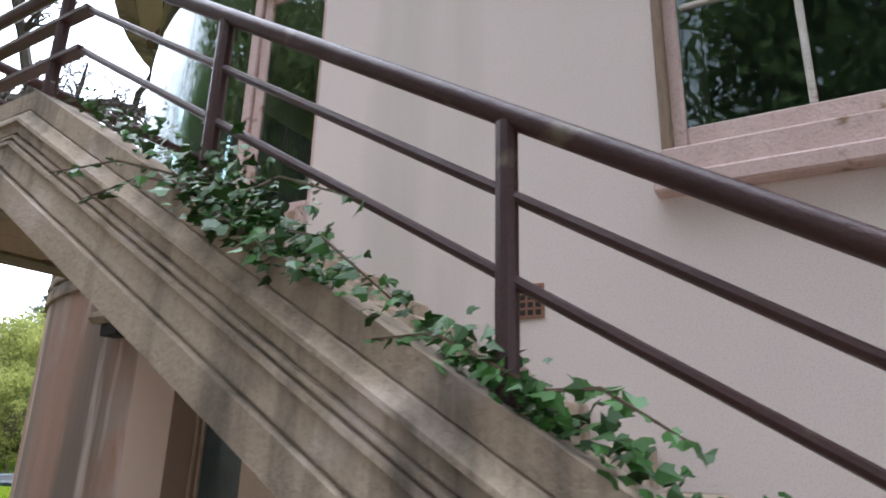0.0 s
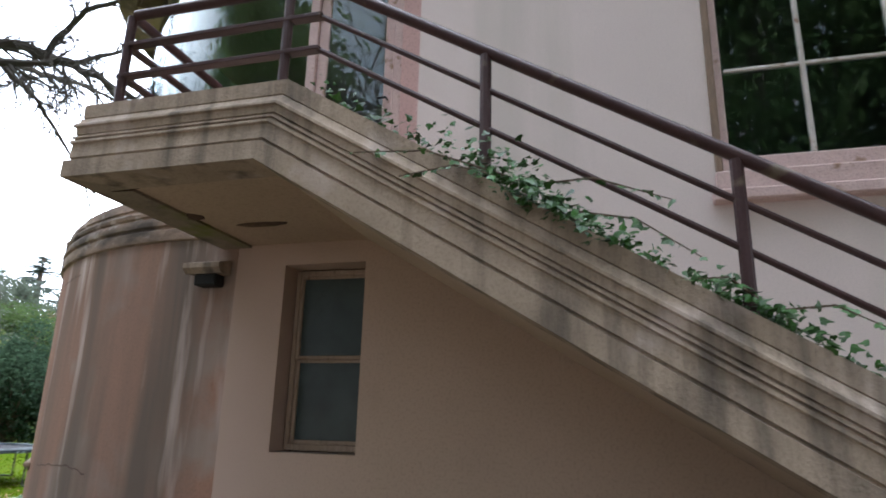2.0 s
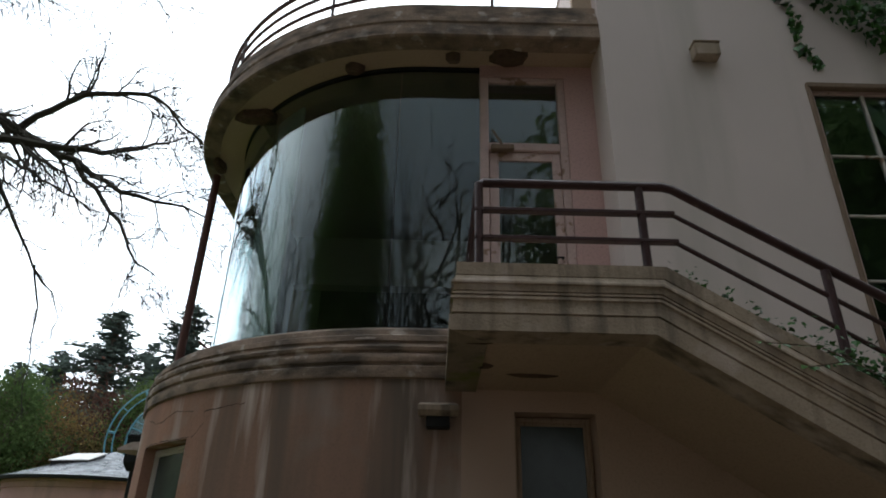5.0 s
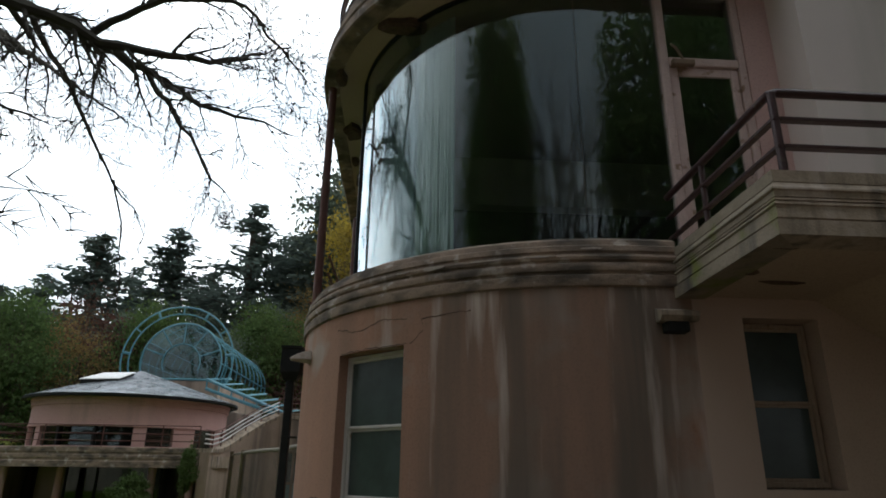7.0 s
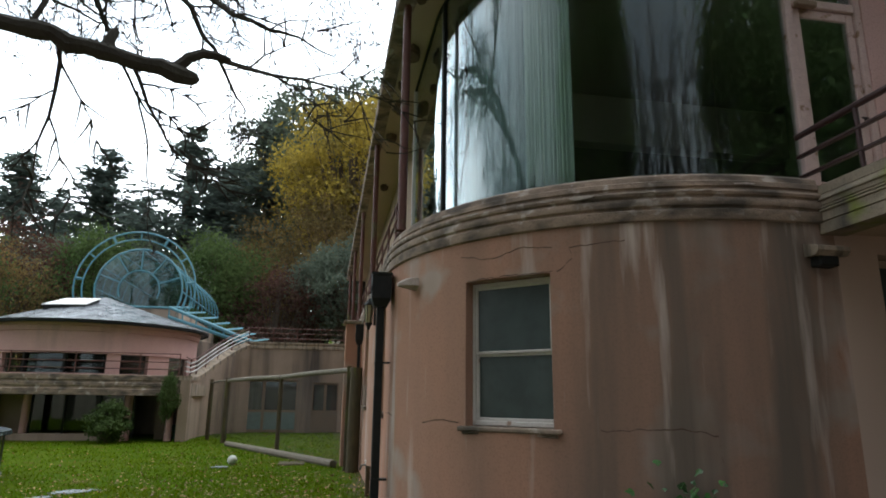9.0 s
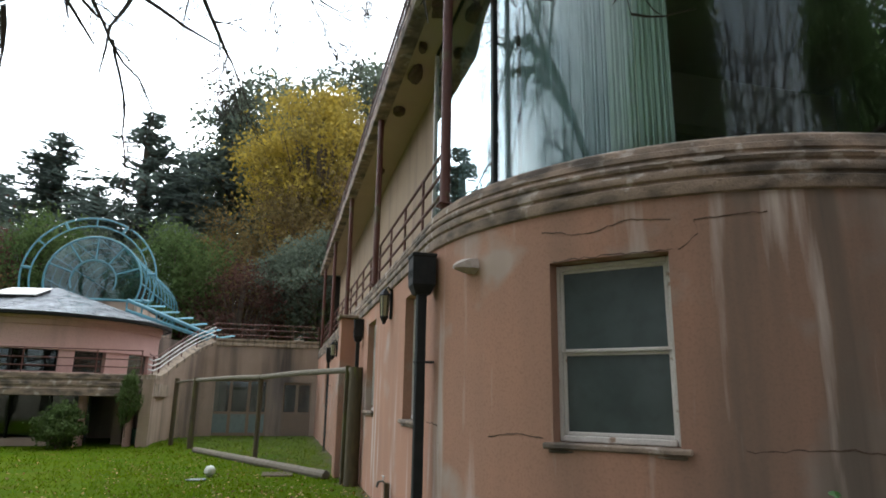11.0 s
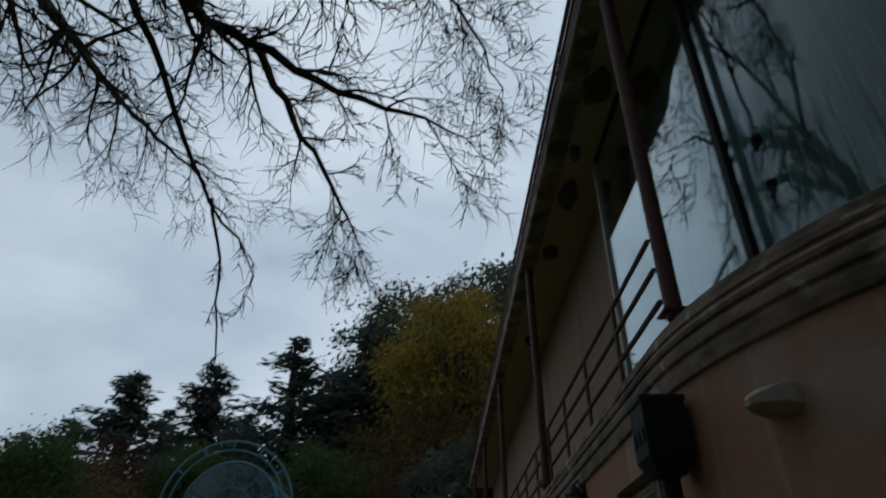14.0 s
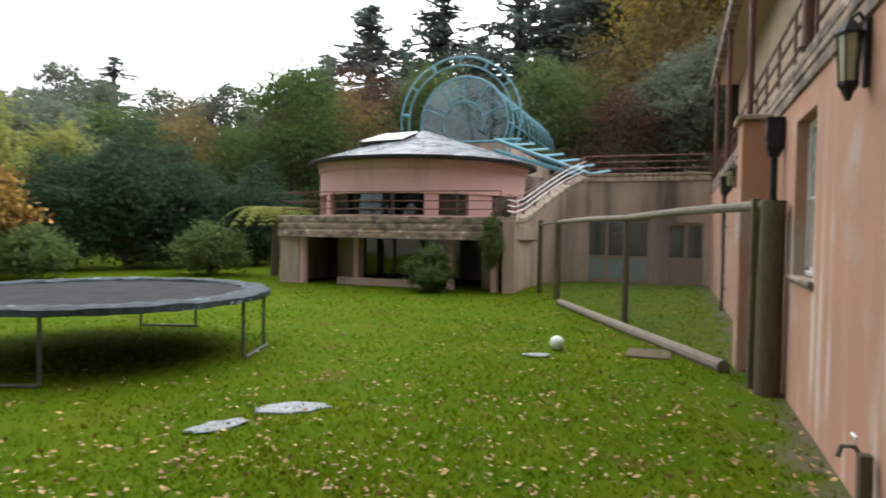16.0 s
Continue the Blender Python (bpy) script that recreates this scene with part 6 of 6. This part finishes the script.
for x, y, s in ((0.4, -9.8, 0.9), (3.9, -10.2, 0.9), (2.1, -10.9, 1.0), (5.2, -12.6, 1.0), (-1.0, -15.5, 1.1), (5.8, -15.5, 1.1), (2.0, -14.0, 1.1), (-11.5, 2.6, 1.0), (-10.0, -1.8, 1.0), (-15.5, 1.0, 1.15), (-16, -6, 1.2)):
    m = pose(x, y, ground_z(x, y), 0, 0, x * 47) @ Matrix.Diagonal((s, s, s, 1))
    ob = copy_thing(BT, m) if used else BT
    ob.matrix_world = m
    used = True
for x, y, s in ((19, -7, 1.0), (12.0, -12.0, 0.95), (-7.4, -10.6, 1.08), (-7.5, -15.5, 1.1), (-13, -14, 1.0), (-10, -19, 1.1), (22, -18, 1.1)):
    ob = copy_thing(MID, pose(x, y, ground_z(x, y) - 0.2, 0, 0, x * 31))
    ob.matrix_world = pose(x, y, ground_z(x, y) - 0.2, 0, 0, x * 31) @ Matrix.Diagonal((1.5 * s, 1.5 * s, 2.0 * s, 1))

# ---- ivy ----


def ivy_leaves(points, normals, size, rnd):
    """Lobed ivy leaves at points, facing roughly along the normals."""
    g = Geo()
    shape = ((0, 0), (0.42, 0.05), (0.5, 0.42), (0.26, 0.5), (0.0, 1.05), (-0.26, 0.5), (-0.5, 0.42), (-0.42, 0.05))
    for p, nrm in zip(points, normals):
        nv = (Vector(nrm) + Vector((rnd.gauss(0, 0.45), rnd.gauss(0, 0.45), rnd.gauss(0, 0.45)))).normalized()
        d = Vector((rnd.gauss(0, 0.6), rnd.gauss(0, 0.6), rnd.gauss(-0.5, 0.6)))
        d = (d - nv * d.dot(nv)).normalized()
        w, s = nv.cross(d), size * rnd.uniform(0.5, 1.35)
        g.add([Vector(p) + (w * a + d * b) * s - nv * (abs(a) * 0.25 * s) for a, b in shape], [(0, 1, 2, 3, 4), (0, 4, 5, 6, 7)])
    return g


rnd = random.Random(43)
iv = thing("ivy", "dark glossy ivy trailing along the stair's edge", "ivy")
pts, nrm = [], []


def edge_z(x):
    return LTOP - max(0.0, x - BEND) * SLOPE


def tuft(x, n, sx, sy, sz, y=LY + 0.12, dz=0.05):
    for _ in range(n):
        u = x + rnd.gauss(0, sx)
        pts.append((u, y + rnd.gauss(0, sy), edge_z(u) + dz + abs(rnd.gauss(0, sz)) - (0.03 if rnd.random() < 0.3 else 0)))
        nrm.append((0, -0.5, 0.8))


for i in range(26):
    tuft(6.35 + i * 0.105, 12, 0.07, 0.06, 0.045)
tuft(7.45, 240, 0.17, 0.11, 0.10)
tuft(7.62, 190, 0.15, 0.07, 0.07, LY - 0.03, -0.04)
tuft(7.85, 110, 0.12, 0.08, 0.05, LY + 0.02, 0.0)
tuft(8.52, 130, 0.13, 0.06, 0.055, dz=0.02)
tuft(8.85, 50, 0.12, 0.05, 0.035, dz=0.01)
tuft(9.15, 26, 0.10, 0.05, 0.03, dz=0.0)
g = ivy_leaves(pts, nrm, 0.044, rnd)
tagged(part("leaves", g, IVY, iv, fix=False), kind="stuff")
g = Geo()
for x, dx, dz in ((7.45, -0.75, 0.05), (7.5, -0.55, -0.05), (7.55, 0.65, 0.22), (7.8, 0.5, 0.02), (8.6, 0.35, 0.10), (8.55, -0.3, 0.05)):
    a = Vector((x, LY + 0.05, edge_z(x) + 0.08))
    b = a + Vector((dx, -0.16, dz - (dx * SLOPE if dx > 0 else dx * 0.1)))
    mid = a.lerp(b, 0.5) + Vector((0, -0.05, 0.05))
    g.tube([a, mid, b], [0.006, 0.005, 0.003], 4, False)
    for k in range(14):
        u = k / 13
        q = a.lerp(mid, u * 2) if u < 0.5 else mid.lerp(b, u * 2 - 1)
        pts.append(tuple(q))
part("stemwork", g, IVY_STEM, iv, fix=False)
sp = pts[-84:]
tagged(part("trailing_leaves", ivy_leaves(sp, [(0, -0.6, 0.7)] * len(sp), 0.05, rnd), IVY, iv, fix=False), kind="stuff")

wi = thing("wall_ivy", "thick dark ivy hanging over the pale wall and tall window", "ivy")
pts, nrm = [], []
while len(pts) < 15000:
    x, z = rnd.uniform(8.4, 14.0), rnd.uniform(2.6, 9.6)
    lower = 6.45 + 1.35 * max(0.0, 9.5 - x) / 1.0 + 0.25 * noise.noise((x * 2.5, 3, 1))
    inside = z > lower if x < 9.55 else (z > 6.0 + 0.5 * noise.noise((x * 2, 1, 5)) or x > 10.12 + 0.16 * noise.noise((z * 2.0, 7, 2)) + (6.2 - z) * -0.04)
    strand = abs(x - (8.45 + (7.7 - z) * 0.16 + 0.04 * math.sin(z * 9))) < 0.05 and 6.35 < z < 8.2
    if inside or strand:
        if noise.noise((x * 1.7, z * 1.7, 9)) > -0.32 or strand:
            pts.append((6.497 + (x - 6.497) * 1.067, SY - rnd.uniform(0.02, 0.42 if inside else 0.07), 1.859 + (z - 1.859) * 1.067))
            nrm.append((0, -1, -0.15))
tagged(part("leaves", ivy_leaves(pts, nrm, 0.085, rnd), IVY, wi, fix=False), kind="stuff")
g = Geo()
for i in range(14):
    x = 10.6 + i * 0.25
    g.tube([(x, SY - 0.02, 0.3 if x > 10.9 else 2.9), (x + 0.1 * math.sin(i), SY - 0.04, 5.0), (x - 0.2, SY - 0.03, 7.0), (x - 0.5 - 0.05 * i, SY - 0.04, 9.2)], [0.022, 0.018, 0.013, 0.006], 5, False)
part("stemwork", g, IVY_STEM, wi, fix=False)
# a low plant at the foot of the round corner
px, py = front(1.22, 0.22)
pts = [(px + rnd.gauss(0, 0.22), py + rnd.gauss(0, 0.10), abs(rnd.gauss(0.38, 0.22))) for _ in range(340)]
sh = thing("foot_plant", "leafy dark plant at the foot of the round wall", "plant")
part("leaves", ivy_leaves(pts, [(-0.4, -0.5, 0.7)] * len(pts), 0.075, rnd), IVY, sh, fix=False)
g = Geo()
for i in range(12):
    a = i * 0.52
    g.tube([(px, py, -0.05), (px + 0.15 * math.cos(a), py + 0.1 * math.sin(a), 0.25), (px + 0.3 * math.cos(a), py + 0.16 * math.sin(a), 0.5)], [0.008, 0.006, 0.003], 4, False)
part("stemwork", g, IVY_STEM, sh, fix=False)

# ---- grass and fallen leaves ----
N = 150000
rr = np.exp(RNG.uniform(np.log(2.2), np.log(24.0), N))
th = RNG.uniform(radians(-80), radians(88), N)
gx_, gy_ = -0.2 - rr * np.sin(th), 0.9 + rr * np.cos(th)
patchy = np.sin(gx_ * 1.3 + np.sin(gy_ * 0.9)) * np.sin(gy_ * 1.1 + 2)
keep = (gx_ < 0.97) & (gy_ < 24.3) & (gy_ > -4) & (RNG.random(N) < (0.72 + 0.28 * patchy) * np.where(gx_ > 0.45 + 0.3 * patchy, 0.5, 1.0)) & ~((gx_ < -4.7) & (gx_ > -12) & (gy_ > 18.4))
gx_, gy_, rr = gx_[keep], gy_[keep], rr[keep]
n = len(gx_)
hh = RNG.uniform(0.02, 0.055, n) * (1 + 0.02 * rr)
ww = RNG.uniform(0.003, 0.007, n) * (1 + 0.16 * rr)
aa = RNG.uniform(0, 6.283, n)
bend = RNG.normal(0, 0.025, (n, 2)) * (1 + 0.03 * rr)[:, None]
base = np.stack([gx_, gy_, np.array([ground_z(x, y) for x, y in zip(gx_, gy_)]) - 0.004], 1)
dx = np.stack([np.cos(aa) * ww, np.sin(aa) * ww, np.zeros(n)], 1)
tipv = base + np.stack([bend[:, 0], bend[:, 1], hh], 1)
v = np.stack([base - dx, base + dx, tipv], 1).reshape(-1, 3)
me = bpy.data.meshes.new("grass")
me.vertices.add(3 * n)
me.vertices.foreach_set("co", v.ravel())
me.loops.add(3 * n)
me.loops.foreach_set("vertex_index", np.arange(3 * n, dtype=np.int32))
me.polygons.add(n)
me.polygons.foreach_set("loop_start", np.arange(0, 3 * n, 3, dtype=np.int32))
me.polygons.foreach_set("loop_total", np.full(n, 3, dtype=np.int32))
me.update(calc_edges=True)
me.materials.append(GRASS)
tagged(new("grass", me), "short bright green lawn grass", "grass", kind="stuff")

N = 11000
rr = np.exp(RNG.uniform(np.log(2.0), np.log(20.0), N))
th = RNG.uniform(radians(-75), radians(70), N)
lx, ly = -0.2 - rr * np.sin(th), 0.9 + rr * np.cos(th)
keep = (lx < 0.95) & (ly < 18) & (RNG.random(N) < np.where(lx > -4.5, 1.0, 0.55))
lx, ly = lx[keep], ly[keep]
cs = np.stack([lx, ly, np.array([ground_z(x, y) for x, y in zip(lx, ly)]) + RNG.uniform(0.02, 0.05, len(lx))], 1)
ds = RNG.normal(size=(len(lx), 3)) * (1, 1, 0.15)
tagged(new("fallen_leaves", leaf_mesh("fallen_leaves", cs, 0.025, LEAF_FALL, 0.6, 2.5, ds)), "wet brown and yellow fallen leaves on the grass", "leaves", kind="stuff")
